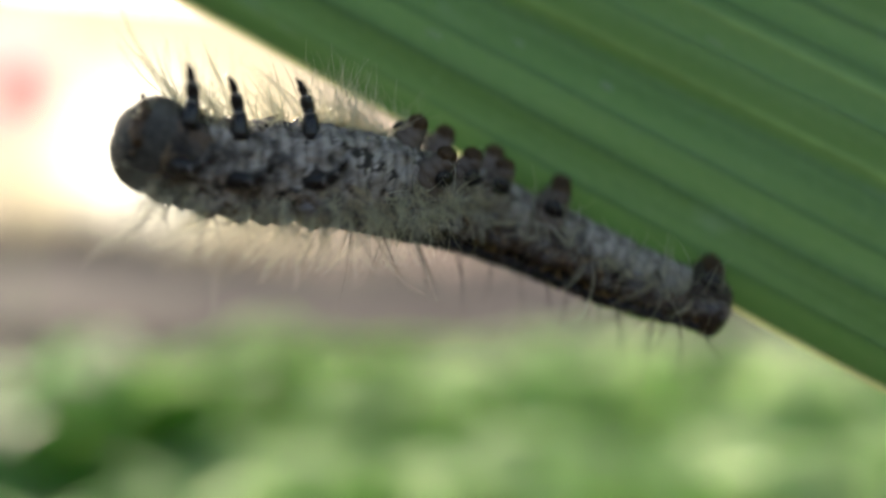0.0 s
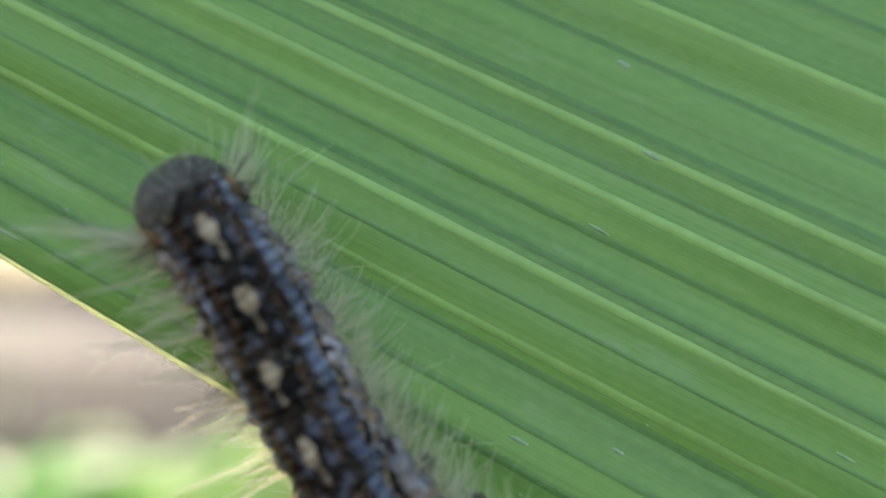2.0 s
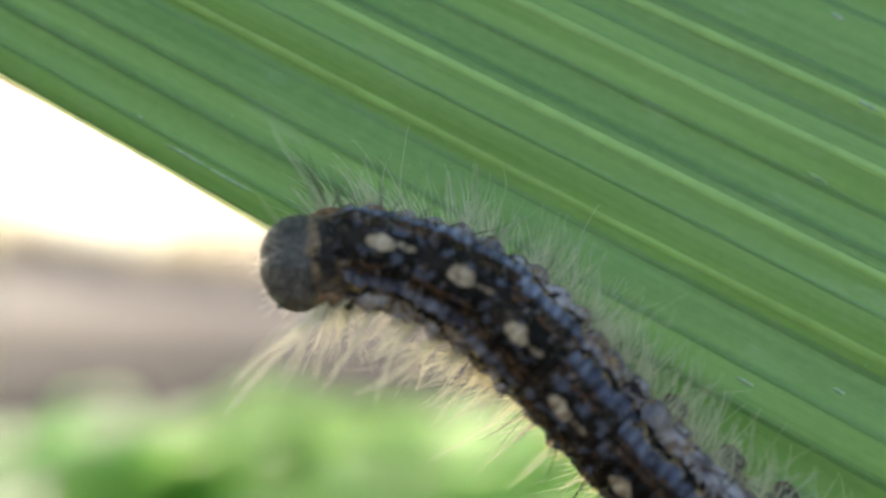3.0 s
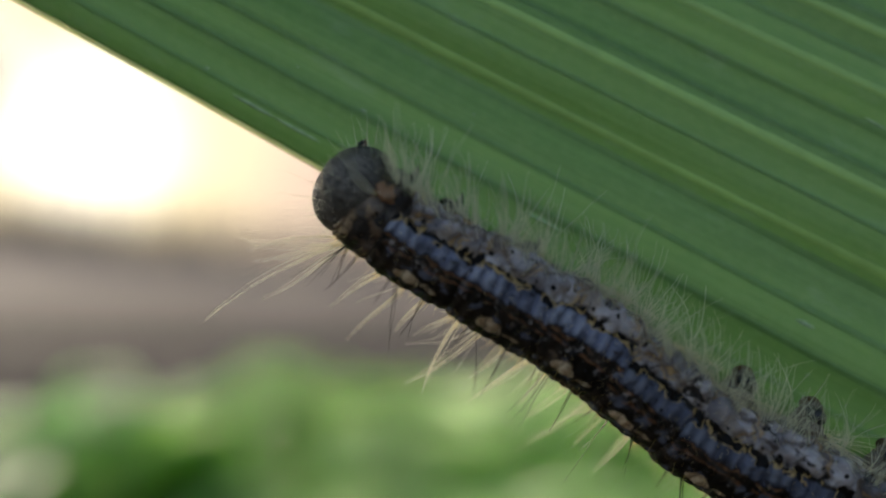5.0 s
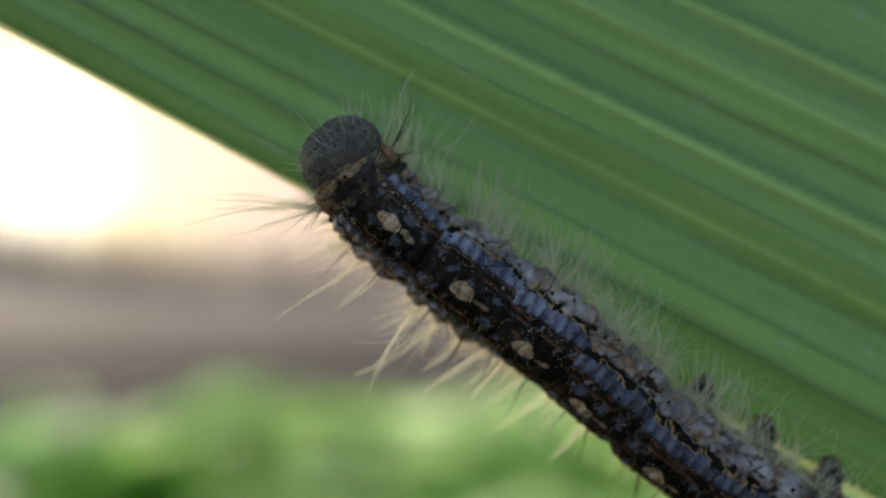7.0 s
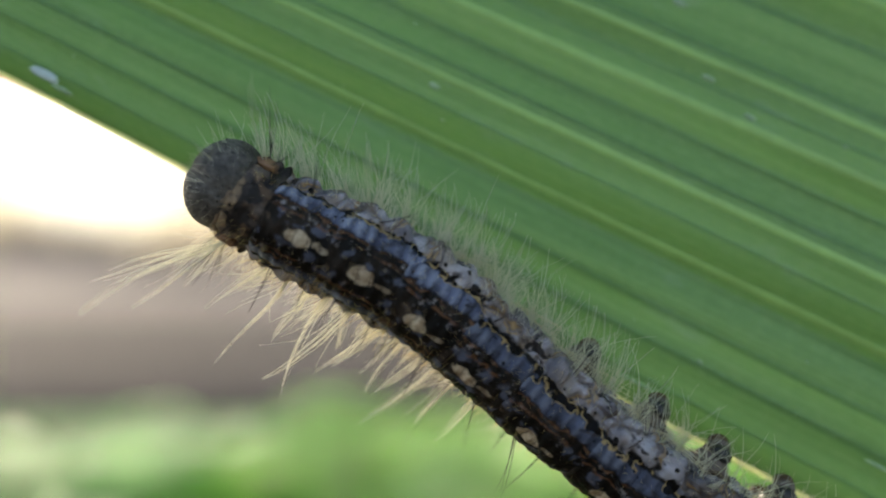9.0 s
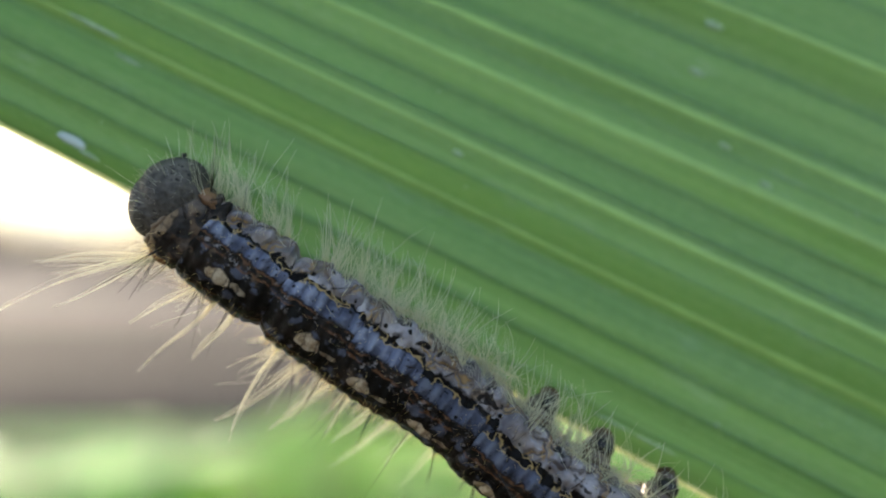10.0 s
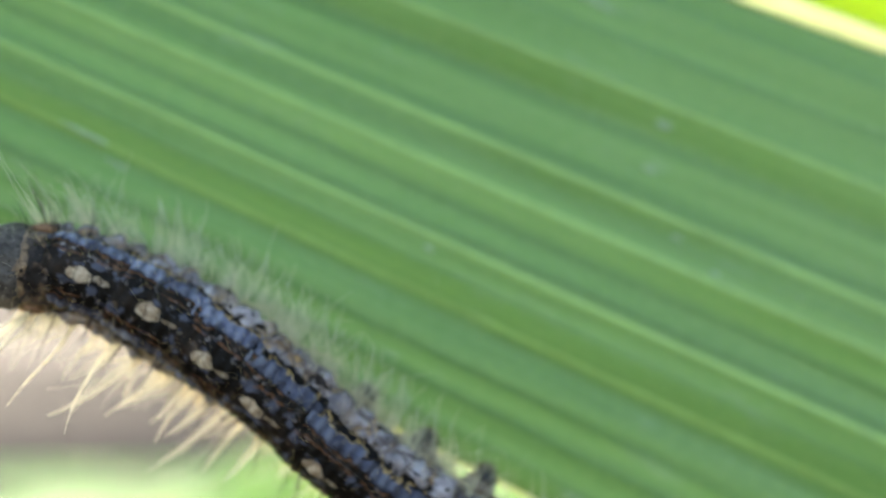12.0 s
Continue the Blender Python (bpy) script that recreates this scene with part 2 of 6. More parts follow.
    n.put(p.inputs["Roughness"], n.ramp(grain, 0.3, 0.7, 0.4, 0.62))
    p.inputs["Specular IOR Level"].default_value = 0.1
    p.inputs["Subsurface Weight"].default_value = 0.06
    p.inputs["Subsurface Radius"].default_value = (0.0006, 0.0003, 0.0002)
    sides = n.ramp(ang, 64, 76)
    hgt = n.math("ADD", n.math("MULTIPLY", grain, 0.35), n.math("MULTIPLY", n.cells(cc, 1100), 0.4))
    hgt = n.math("ADD", hgt, n.math("MULTIPLY", n.math("MULTIPLY", fold, sides), 1.0))
    hgt = n.math("ADD", hgt, n.math("MULTIPLY", rings, 0.12))
    links.new(n.bump(hgt, 1.0, 0.00025), p.inputs["Normal"])
    return m


def head_material():
    """Dull grey capsule with dark pits."""
    m, nodes, links, p = material("head_capsule")
    n = Net(m)
    c = n.place()
    pits, grain, broad = n.cells(c, 3400), n.noise(c, 2500, 3, 0.6), n.noise(c, 500, 2, 0.5)
    col = n.mix(n.ramp(n.math("ADD", n.math("MULTIPLY", grain, 0.6), n.math("MULTIPLY", broad, 0.5)), 0.4, 0.7), (0.03, 0.027, 0.024), (0.145, 0.132, 0.12))
    col = n.mix(n.math("MULTIPLY", n.ramp(pits, 0.32, 0.2), n.ramp(broad, 0.4, 0.5)), col, (0.012, 0.011, 0.011))
    n.put(p.inputs["Base Color"], col)
    n.put(p.inputs["Roughness"], n.ramp(grain, 0.3, 0.7, 0.5, 0.68))
    p.inputs["Specular IOR Level"].default_value = 0.3
    links.new(n.bump(n.math("ADD", pits, grain), 0.8, 0.00008), p.inputs["Normal"])
    return m


def neck_material():
    """First ring: dark plates, tawny and cream marks, a pale broken front rim."""
    m, nodes, links, p = material("prothorax_skin")
    n = Net(m)
    c = n.place()
    x, y, z = n.parts(c)
    mottle, grain, blot = n.noise(c, 700, 3, 0.6), n.noise(c, 2300, 3, 0.6), n.noise(c, 1000, 2, 0.5)
    col = n.mix(n.ramp(mottle, 0.42, 0.66), (0.016, 0.013, 0.012), (0.15, 0.12, 0.105))
    col = n.mix(n.ramp(blot, 0.56, 0.64, 0.0, 0.55), col, (0.16, 0.1, 0.062))
    front = n.ramp(n.math("ADD", x, n.math("MULTIPLY", n.math("SUBTRACT", blot, 0.5), 0.0022)), 0.0006, 0.00085)
    col = n.mix(n.math("MULTIPLY", front, n.ramp(grain, 0.4, 0.52, 0.2, 0.9)), col, (0.27, 0.19, 0.12))
    col = n.mix(n.ramp(n.cells(c, 1600), 0.24, 0.14), col, (0.006, 0.005, 0.005))
    n.put(p.inputs["Base Color"], col)
    n.put(p.inputs["Roughness"], n.ramp(grain, 0.3, 0.7, 0.42, 0.65))
    p.inputs["Specular IOR Level"].default_value = 0.2
    links.new(n.bump(n.math("ADD", n.math("MULTIPLY", grain, 0.4), blot), 1.0, 0.0003), p.inputs["Normal"])
    return m


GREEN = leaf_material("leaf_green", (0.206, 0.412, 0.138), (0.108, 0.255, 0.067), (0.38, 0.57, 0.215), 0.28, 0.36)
# sunlit copy of the leaf green: the backlight is put into its yellower colour
GREEN_LIT = leaf_material("leaf_green_lit", (0.2, 0.36, 0.06), (0.12, 0.24, 0.035), (0.6, 0.8, 0.08), 0.6, 0.42)
VEIN = plain("vein_green", (0.285, 0.485, 0.14), 0.42, 0.15, 700, 0.3, 0.00004)
# on the leaf's edge this pale colour imitates the yellow glow of backlight
MARGIN = plain("leaf_margin", (0.88, 0.9, 0.64), 0.4, 0.12, 900, 0.3, 0.00004, 0.75)
RIB = plain("midrib_pale", (0.82, 0.86, 0.6), 0.42, 0.12, 500, 0.3, 0.00008, 0.65)
SCAR = plain("pale_scar", (0.32, 0.47, 0.28), 0.28, 0.2, 1500, 0.4, 0.00004)
SKIN = skin_material("larva_skin", True, 1.2, 0.76)
SKIN_MID = skin_material("larva_skin_dull_band", True, 1.1, 0.45)
SKIN_REAR = skin_material("larva_skin_brown_flank", True, 0.52, 0.36)
SKIN_PLAIN = skin_material("larva_skin_unmarked", False, 0.55, 0.42)
HEAD = head_material()
LEG = plain("black_leg", (0.014, 0.012, 0.013), 0.3, 0.4, 1500, 0.4, 0.00005, 0, 0.5)
PROLEG = plain("proleg_skin", (0.15, 0.115, 0.095), 0.5, 0.3, 1500, 0.7, 0.0001)
PLATE = plain("proleg_plate", (0.014, 0.012, 0.012), 0.35, 0.4, 1500, 0.5, 0.00006)
CROCHET = plain("proleg_tip", (0.15, 0.095, 0.055), 0.5, 0.35, 2000, 0.5, 0.00005, 0.6)
TAIL_SKIN = plain("tail_skin", (0.05, 0.036, 0.026), 0.5, 0.6, 1500, 0.7, 0.0001)
WART = plain("tawny_wart", (0.22, 0.12, 0.065), 0.45, 0.3, 1800, 0.5, 0.00005)
COLLAR = plain("pale_collar", (0.17, 0.12, 0.085), 0.5, 0.85, 1800, 0.5, 0.00005)
PALE_HAIR = plain("pale_hair", (0.95, 0.93, 0.81), 0.35, 0.06, 400, 0.0, 0.00001, 0.65)
BITE = plain("gnawed_spot", (0.52, 0.64, 0.62), 0.25, 0.15, 1500, 0.4, 0.00004)
CREAM_HAIR = plain("cream_hair", (0.93, 0.84, 0.66), 0.35, 0.1, 400, 0.0, 0.00001, 0.6)
# the yellow tint stands in for the golden rim of backlit hair
GLOW_HAIR = plain("glow_hair", (0.95, 0.78, 0.46), 0.35, 0.12, 400, 0.0, 0.00001, 0.8)
DARK_HAIR = plain("dark_bristle", (0.02, 0.016, 0.014), 0.35, 0.2, 400, 0.0, 0.00001)
JOINT = plain("leg_joint_skin", (0.32, 0.29, 0.28), 0.45, 0.3, 1800, 0.4, 0.00004)
MOUTH = plain("mouthparts_brown", (0.09, 0.05, 0.025), 0.35, 0.5, 1800, 0.5, 0.00005)
NECK = neck_material()
EYE = plain("simple_eye", (0.008, 0.008, 0.009), 0.12, 0.2, 400, 0.0, 0.00001, 0, 0.6)


# ---- making meshes ----
def part(name, bm, mat, parent=None, label="", smooth=True):
    """Links a bmesh as one object, under parent if there is one."""
    me = bpy.data.meshes.new(name)
    bm.to_mesh(me)
    bm.free()
    for f in me.polygons:
        f.use_smooth = smooth
    me.materials.append(mat)
    ob = new(name, me)
    ob.parent = parent
    return tagged(ob, label)


def grid(bm, rows, closed=False):
    """Faces between rows of equally many points; closed joins each row's ends."""
    made = [[bm.verts.new(p) for p in row] for row in rows]
    n = len(made[0])
    for a, b in zip(made, made[1:]):
        for k in range(n if closed else n - 1):
            bm.faces.new((a[k], a[(k + 1) % n], b[(k + 1) % n], b[k]))
    return made


def tube(bm, points, radii, sides=5, cap=True):
    """A tube along points with a radius at each."""
    rows = []
    side = None
    for k, p in enumerate(points):
        d = (points[min(k + 1, len(points) - 1)] - points[max(k - 1, 0)]).normalized()
        if side is None:
            side = d.orthogonal().normalized()
        side = (side - side.dot(d) * d).normalized()
        other = d.cross(side)
        rows.append([p + radii[k] * (math.cos(2 * math.pi * j / sides) * side + math.sin(2 * math.pi * j / sides) * other) for j in range(sides)])
    made = grid(bm, rows, True)
    if cap:
        bm.faces.new(list(reversed(made[0])))
        bm.faces.new(made[-1])


def blob(bm, centre, rx, ry, rz, u=16, v=10, shape=None):
    """A rounded lump; shape(direction) scales it."""
    rows = []
    for i in range(1, v):
        th = math.pi * i / v
        row = []
        for j in range(u):
            ph = 2 * math.pi * j / u
            d = Vector((math.cos(th), math.sin(th) * math.cos(ph), math.sin(th) * math.sin(ph)))
            k = shape(d) if shape else 1.0
            row.append(Vector(centre) + Vector((d.x * rx, d.y * ry, d.z * rz)) * k)
        rows.append(row)
    made = grid(bm, rows, True)
    for ring, sx in ((made[0], 1), (made[-1], -1)):
        d = Vector((sx, 0, 0))
        k = shape(d) if shape else 1.0
        tip = bm.verts.new(Vector(centre) + Vector((sx * rx * k, 0, 0)))
        for j in range(u):
            a, b = ring[j], ring[(j + 1) % u]
            bm.faces.new((tip, b, a) if sx > 0 else (tip, a, b))
    bmesh.ops.recalc_face_normals(bm, faces=bm.faces)


# ---- the leaf ----
SLOPE = radians(28)
ALONG = Vector((math.cos(SLOPE), 0, -math.sin(SLOPE)))
ACROSS = Vector((math.sin(SLOPE), 0, math.cos(SLOPE)))
FRONT = Vector((0, -1, 0))
LEAF_POSE = Matrix((ALONG, ACROSS, FRONT)).transposed().to_4x4()
rng = random.Random(7)
MAIN_VEINS = [(0.0089, 0.9), (0.0125, 1.0), (0.0172, 1.5), (0.02, 1.1), (0.027, 1.3)]
GROOVES = [(0.00820, 1.0), (0.0149, 0.5), (0.0245, 0.6)]
FINE_VEINS = []
w = 0.0016
while w < MID - 0.002:
    if min(abs(w - v) for v, _ in MAIN_VEINS) > 0.0007:
        FINE_VEINS.append((w, rng.uniform(0.25, 0.7)))
    w += rng.uniform(0.0018, 0.0036)
UPPER_VEINS = [(MID + 0.004 + 0.0022 * k + rng.uniform(-0.0004, 0.0004), rng.uniform(0.4, 1.0)) for k in range(12)]


def spread(u, v):
    return v * (1 + TAPER * (u - REF))


def relief(u, v):
    """Height of the blade over its plane."""
    h = 0.0
    for w, s in MAIN_VEINS + FINE_VEINS:
        d = (v - w) / 0.0007
        if abs(d) < 3:
            h += 0.00007 * s * math.exp(-d * d)
    for w, s in GROOVES:
        d = (v - w) / 0.0012
        if abs(d) < 3:
            h -= 0.00046 * s * math.exp(-d * d)
    h += 0.0005 * noise.noise((u * 14, v * 90, 0.3)) + 0.00018 * noise.noise((u * 60, v * 380, 4.0))
    h -= 0.0022 * (v / MID) ** 2
    if v < 0.0022:
        h -= 0.0004 * (1 - v / 0.0022) ** 2
    return h


def margin_wave(u):
    return 0.00018 * noise.noise((u * 45, 1.7, 0)) + 0.0005 * noise.noise((u * 11, 5.2, 0))


def blade(v0, v1, steps, mat, name, label):
    bm = bmesh.new()
    us = [-0.16 + 0.42 * k / 110 for k in range(111)]
    top = []
    for u in us:
        a, b = [], []
        for k in range(steps + 1):
            v = v0 + (v1 - v0) * k / steps
            y = spread(u, v) + margin_wave(u) * max(0, 1 - v / 0.01)
            h = relief(u, min(v, 2 * MID - v))
            a.append(Vector((u, y, h)))
            b.append(Vector((u, y, h - 0.0003)))
        top.append(a + list(reversed(b)))
    grid(bm, top, True)
    bmesh.ops.recalc_face_normals(bm, faces=bm.faces)
    return part(name, bm, mat, leaf, label)


leaf = new("leaf")
leaf.matrix_world = LEAF_POSE
tagged(leaf, "long green strap-like leaf with parallel veins, lit from behind", "leaf")
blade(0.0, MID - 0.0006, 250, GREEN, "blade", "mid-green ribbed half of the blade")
# this half takes the green with sunlight painted in
blade(MID + 0.0006, 2 * MID, 60, GREEN_LIT, "blade", "half of the blade beyond the midrib, coloured yellow-green as if sunlit")


def ridge(name, v, width, height, mat, label="", sides=6, lift=0.0):
    """A rounded lengthwise ridge on the blade."""
    bm = bmesh.new()
    rows = []
    for k in range(91):
        u = -0.155 + 0.41 * k / 90
        y, h = spread(u, v) + margin_wave(u) * max(0, 1 - v / 0.01), relief(u, min(v, 2 * MID - v))
        wide = width * (0.85 + 0.3 * noise.noise((u * 40, v * 900, 2)))
        rows.append([Vector((u, y + wide * math.cos(math.pi * 2 * j / sides), h + lift + height * math.sin(math.pi * 2 * j / sides))) for j in range(sides)])
    grid(bm, rows, True)
    bmesh.ops.recalc_face_normals(bm, faces=bm.faces)
    return part(name, bm, mat, leaf, label)


def vein(v, width, height, mat):
    """A low soft-sided swelling that runs along the blade and melts into it."""
    bm = bmesh.new()
    rows = []
    for k in range(91):
        u = -0.155 + 0.41 * k / 90
        wide = width * (0.85 + 0.3 * noise.noise((u * 40, v * 900, 2)))
        row = []
        for j in range(-4, 5):
            w = v + wide * j / 4
            h = relief(u, min(w, 2 * MID - w)) + height * math.cos(math.pi * j / 8) ** 2 - (0.000012 if abs(j) == 4 else -0.000003)
            row.append(Vector((u, spread(u, w) + margin_wave(u) * max(0, 1 - w / 0.01), h)))
        rows.append(row)
    grid(bm, rows)
    ob = part("vein", bm, mat, leaf)
    if ob.data.polygons[0].normal.z < 0:
        ob.data.flip_normals()
    return ob


ridge("midrib", MID, 0.0009, 0.0005, RIB, "thick pale midrib", 10, -0.0001)
ridge("margin", 0.0, 0.0003, 0.00018, MARGIN, "thin leaf margin, coloured pale for the sun glowing through it", 6, -0.00015)
for v, s in MAIN_VEINS:
    vein(v, 0.00024 + 0.00008 * s, 0.00002 + 0.000012 * s, VEIN)
for v, s in FINE_VEINS:
    vein(v, 0.0002 + 0.0001 * s, 0.00001 + 0.00001 * s, GREEN)
for v, s in UPPER_VEINS:
    vein(v, 0.0003, 0.00005, VEIN)


def scar(u, v, length, width, mat=SCAR):
    """A small pale scrape on the blade; v in metres from the margin at u."""
    bm = bmesh.new()
    w = v / (1 + TAPER * (u - REF))
    blob(bm, (u, v, relief(u, w) + 0.00002), length / 2, width / 2, 0.00006, 12, 8,
         lambda d: 1 + 0.35 * noise.noise(d * 2.3 + Vector((u * 900, 0, 0))))
    return part("pale_scar", bm, mat, leaf)


for u, v, length, width in [(98.3, 5.2, 1.04, 0.24), (102.9, 7.2, 0.64, 0.24), (112.8, 12.6, 1.12, 0.16), (108.6, 7.4, 0.80, 0.36), (96.6, 16.6, 1.28, 0.14), (97.1, 21.3, 1.28, 0.24), (72.1, 3.8, 0.32, 0.20), (93.5, 24.9, 0.80, 0.36), (62.2, 21.1, 0.96, 0.40), (52.3, 10.5, 0.64, 0.32), (68.5, 17.1, 0.72, 0.32), (65.5, 18.0, 0.80, 0.32), (69.4, 1.2, 2.80, 0.18), (66.8, 1.2, 2.40, 0.20), (31.2, 7.4, 3.2, 0.30), (33.6, 6.6, 1.6, 0.22), (54.7, 29.0, 2.4, 0.30), (61.8, 24.0, 1.1, 0.5)]:
    scar(u / 1000, v / 1000, length / 1000, width / 1000)
scar(0.0331, 0.0012, 0.0017, 0.00055, BITE)
scar(0.0343, 0.0009, 0.0013, 0.0003)
for k in range(3):
    scar(rng.uniform(0.03, 0.11), rng.uniform(0.0008, 0.004), rng.uniform(0.001, 0.0026), rng.uniform(0.0001, 0.0002))
for k in range(40):
    u, v = rng.uniform(0.02, 0.14), rng.uniform(0.001, 0.032)
    s = rng.uniform(0.00005, 0.00013)
    scar(u, v, s * rng.uniform(1, 3), s)

# ---- the caterpillar ----
larva = new("caterpillar")
larva.location = Vector((0.07947, -0.00300, -0.04625))
tagged(larva, "hairy dark caterpillar with blue stripes and cream spots on a leaf", "caterpillar")


def hair(bm, root, way, length, radius, bend, rnd, steps=5):
    """One curved tapering hair."""
    way = way.normalized()
    pts, rad = [], []
    p, d = root.copy(), way.copy()
    for k in range(steps + 1):
        pts.append(p.copy())
        rad.append(radius * (1 - 0.8 * k / steps))
        p += d * (length / steps)
        d = (d + bend * (1.0 / steps) + Vector((rnd.uniform(-1, 1), rnd.uniform(-1, 1), rnd.uniform(-1, 1))) * (0.15 if steps > 7 else 0.1)).normalized()
    tube(bm, pts, rad, 3, False)


def lock(bm, root, way, length, bend, rnd, strands=7, radius=0.00002, steps=10):
    """A lock of silky hairs that run together and taper to a wavy point."""
    path, p, d = [], root.copy(), way.normalized()
    for k in range(steps + 1):
        path.append(p.copy())
        p += d * (length / steps)
        d = (d + bend / steps + Vector((rnd.uniform(-1, 1), rnd.uniform(-1, 1), rnd.uniform(-1, 1))) * 0.09).normalized()
    for j in range(strands):
        off, swell = Vector((rnd.gauss(0, 1), rnd.gauss(0, 1), rnd.gauss(0, 1))) * 0.00011, rnd.uniform(0.5, 1.6)
        last = int(steps * rnd.uniform(0.7, 1.0))
        pts = [q + off * (0.6 + swell * math.sin(math.pi * k / steps)) * (1 - 0.75 * k / steps) for k, q in enumerate(path[:last + 1])]
        tube(bm, pts, [radius * (1 - 0.75 * k / last) for k in range(last + 1)], 3, False)


def girth(length, radius, x, a, seed):
    """The body's radius at x along a segment and angle a from the back."""
    e = abs(2 * x / length)
    r = 1.0 - 0.055 * e ** 6
    if e > 1:
        q = (abs(x) - length / 2) / 0.0008
        r = 0.945 - 0.1 * q - 0.2 * q * q
    da = math.degrees(abs(a))
    r += 0.016 * math.sin(9000 * x) * (1.1 if 40 < da < 66 else 0.25 if da > 104 else 0.7)
    side = max(0.0, min(1.0, (da - 64) / 10)) * max(0.0, min(1.0, (150 - da) / 25))
    lump = noise.noise((x * 470 + seed * 7, 2.3 * math.cos(a), 2.3 * math.sin(a) + (40 if a < 0 else 0)))
    r += side * (0.075 * abs(lump) ** 0.6 * 1.6 - 0.06 - 0.06 * math.exp(-(lump / 0.06) ** 2))
    r += 0.19 * math.exp(-((da - 92) / 16) ** 2) * (0.25 + 0.75 * abs(math.cos(3 * math.pi * x / length + 0.6 * math.sin(3 * a))))
    r += 0.05 * math.exp(-((da - 112) / 9) ** 2) * math.cos(2 * math.pi * x / length) ** 2
    r -= 0.035 * math.exp(-((da - 70) / 8) ** 2)
    r -= 0.05 * math.exp(-((da - 180) / 40) ** 2)
    r += 0.06 * noise.noise((x * 1400 + seed * 9, 3.6 * math.cos(a), 3.6 * math.sin(a))) * (0.45 + 0.9 * (da > 66))
    return radius * r


def segment(name, length, radius, mat, seed, label="", front=0.0008):
    bm = bmesh.new()
    rows = []
    n = 56
    ahead, behind = length / 2 + front, length / 2 + 0.0008
    for k in range(n + 1):
        x = ahead - (ahead + behind) * k / n
        row = []
        for j in range(84):
            a = 2 * math.pi * j / 84
            r = girth(length, radius, x, math.atan2(math.sin(a), math.cos(a)), seed)
            row.append(Vector((x, 0.94 * r * math.sin(a), 0.98 * r * math.cos(a))))
        rows.append(row)
    made = grid(bm, rows, True)
    bm.faces.new(made[0])
    bm.faces.new(made[-1])
    bmesh.ops.recalc_face_normals(bm, faces=bm.faces)
    return part(name, bm, mat, larva, label)


def skin_point(length, radius, x, degrees, seed):
    a = radians(degrees)
    r = girth(length, radius, x, a, seed)
    return Vector((x, 0.94 * r * math.sin(a), 0.98 * r * math.cos(a))), Vector((0, math.sin(a), math.cos(a)))


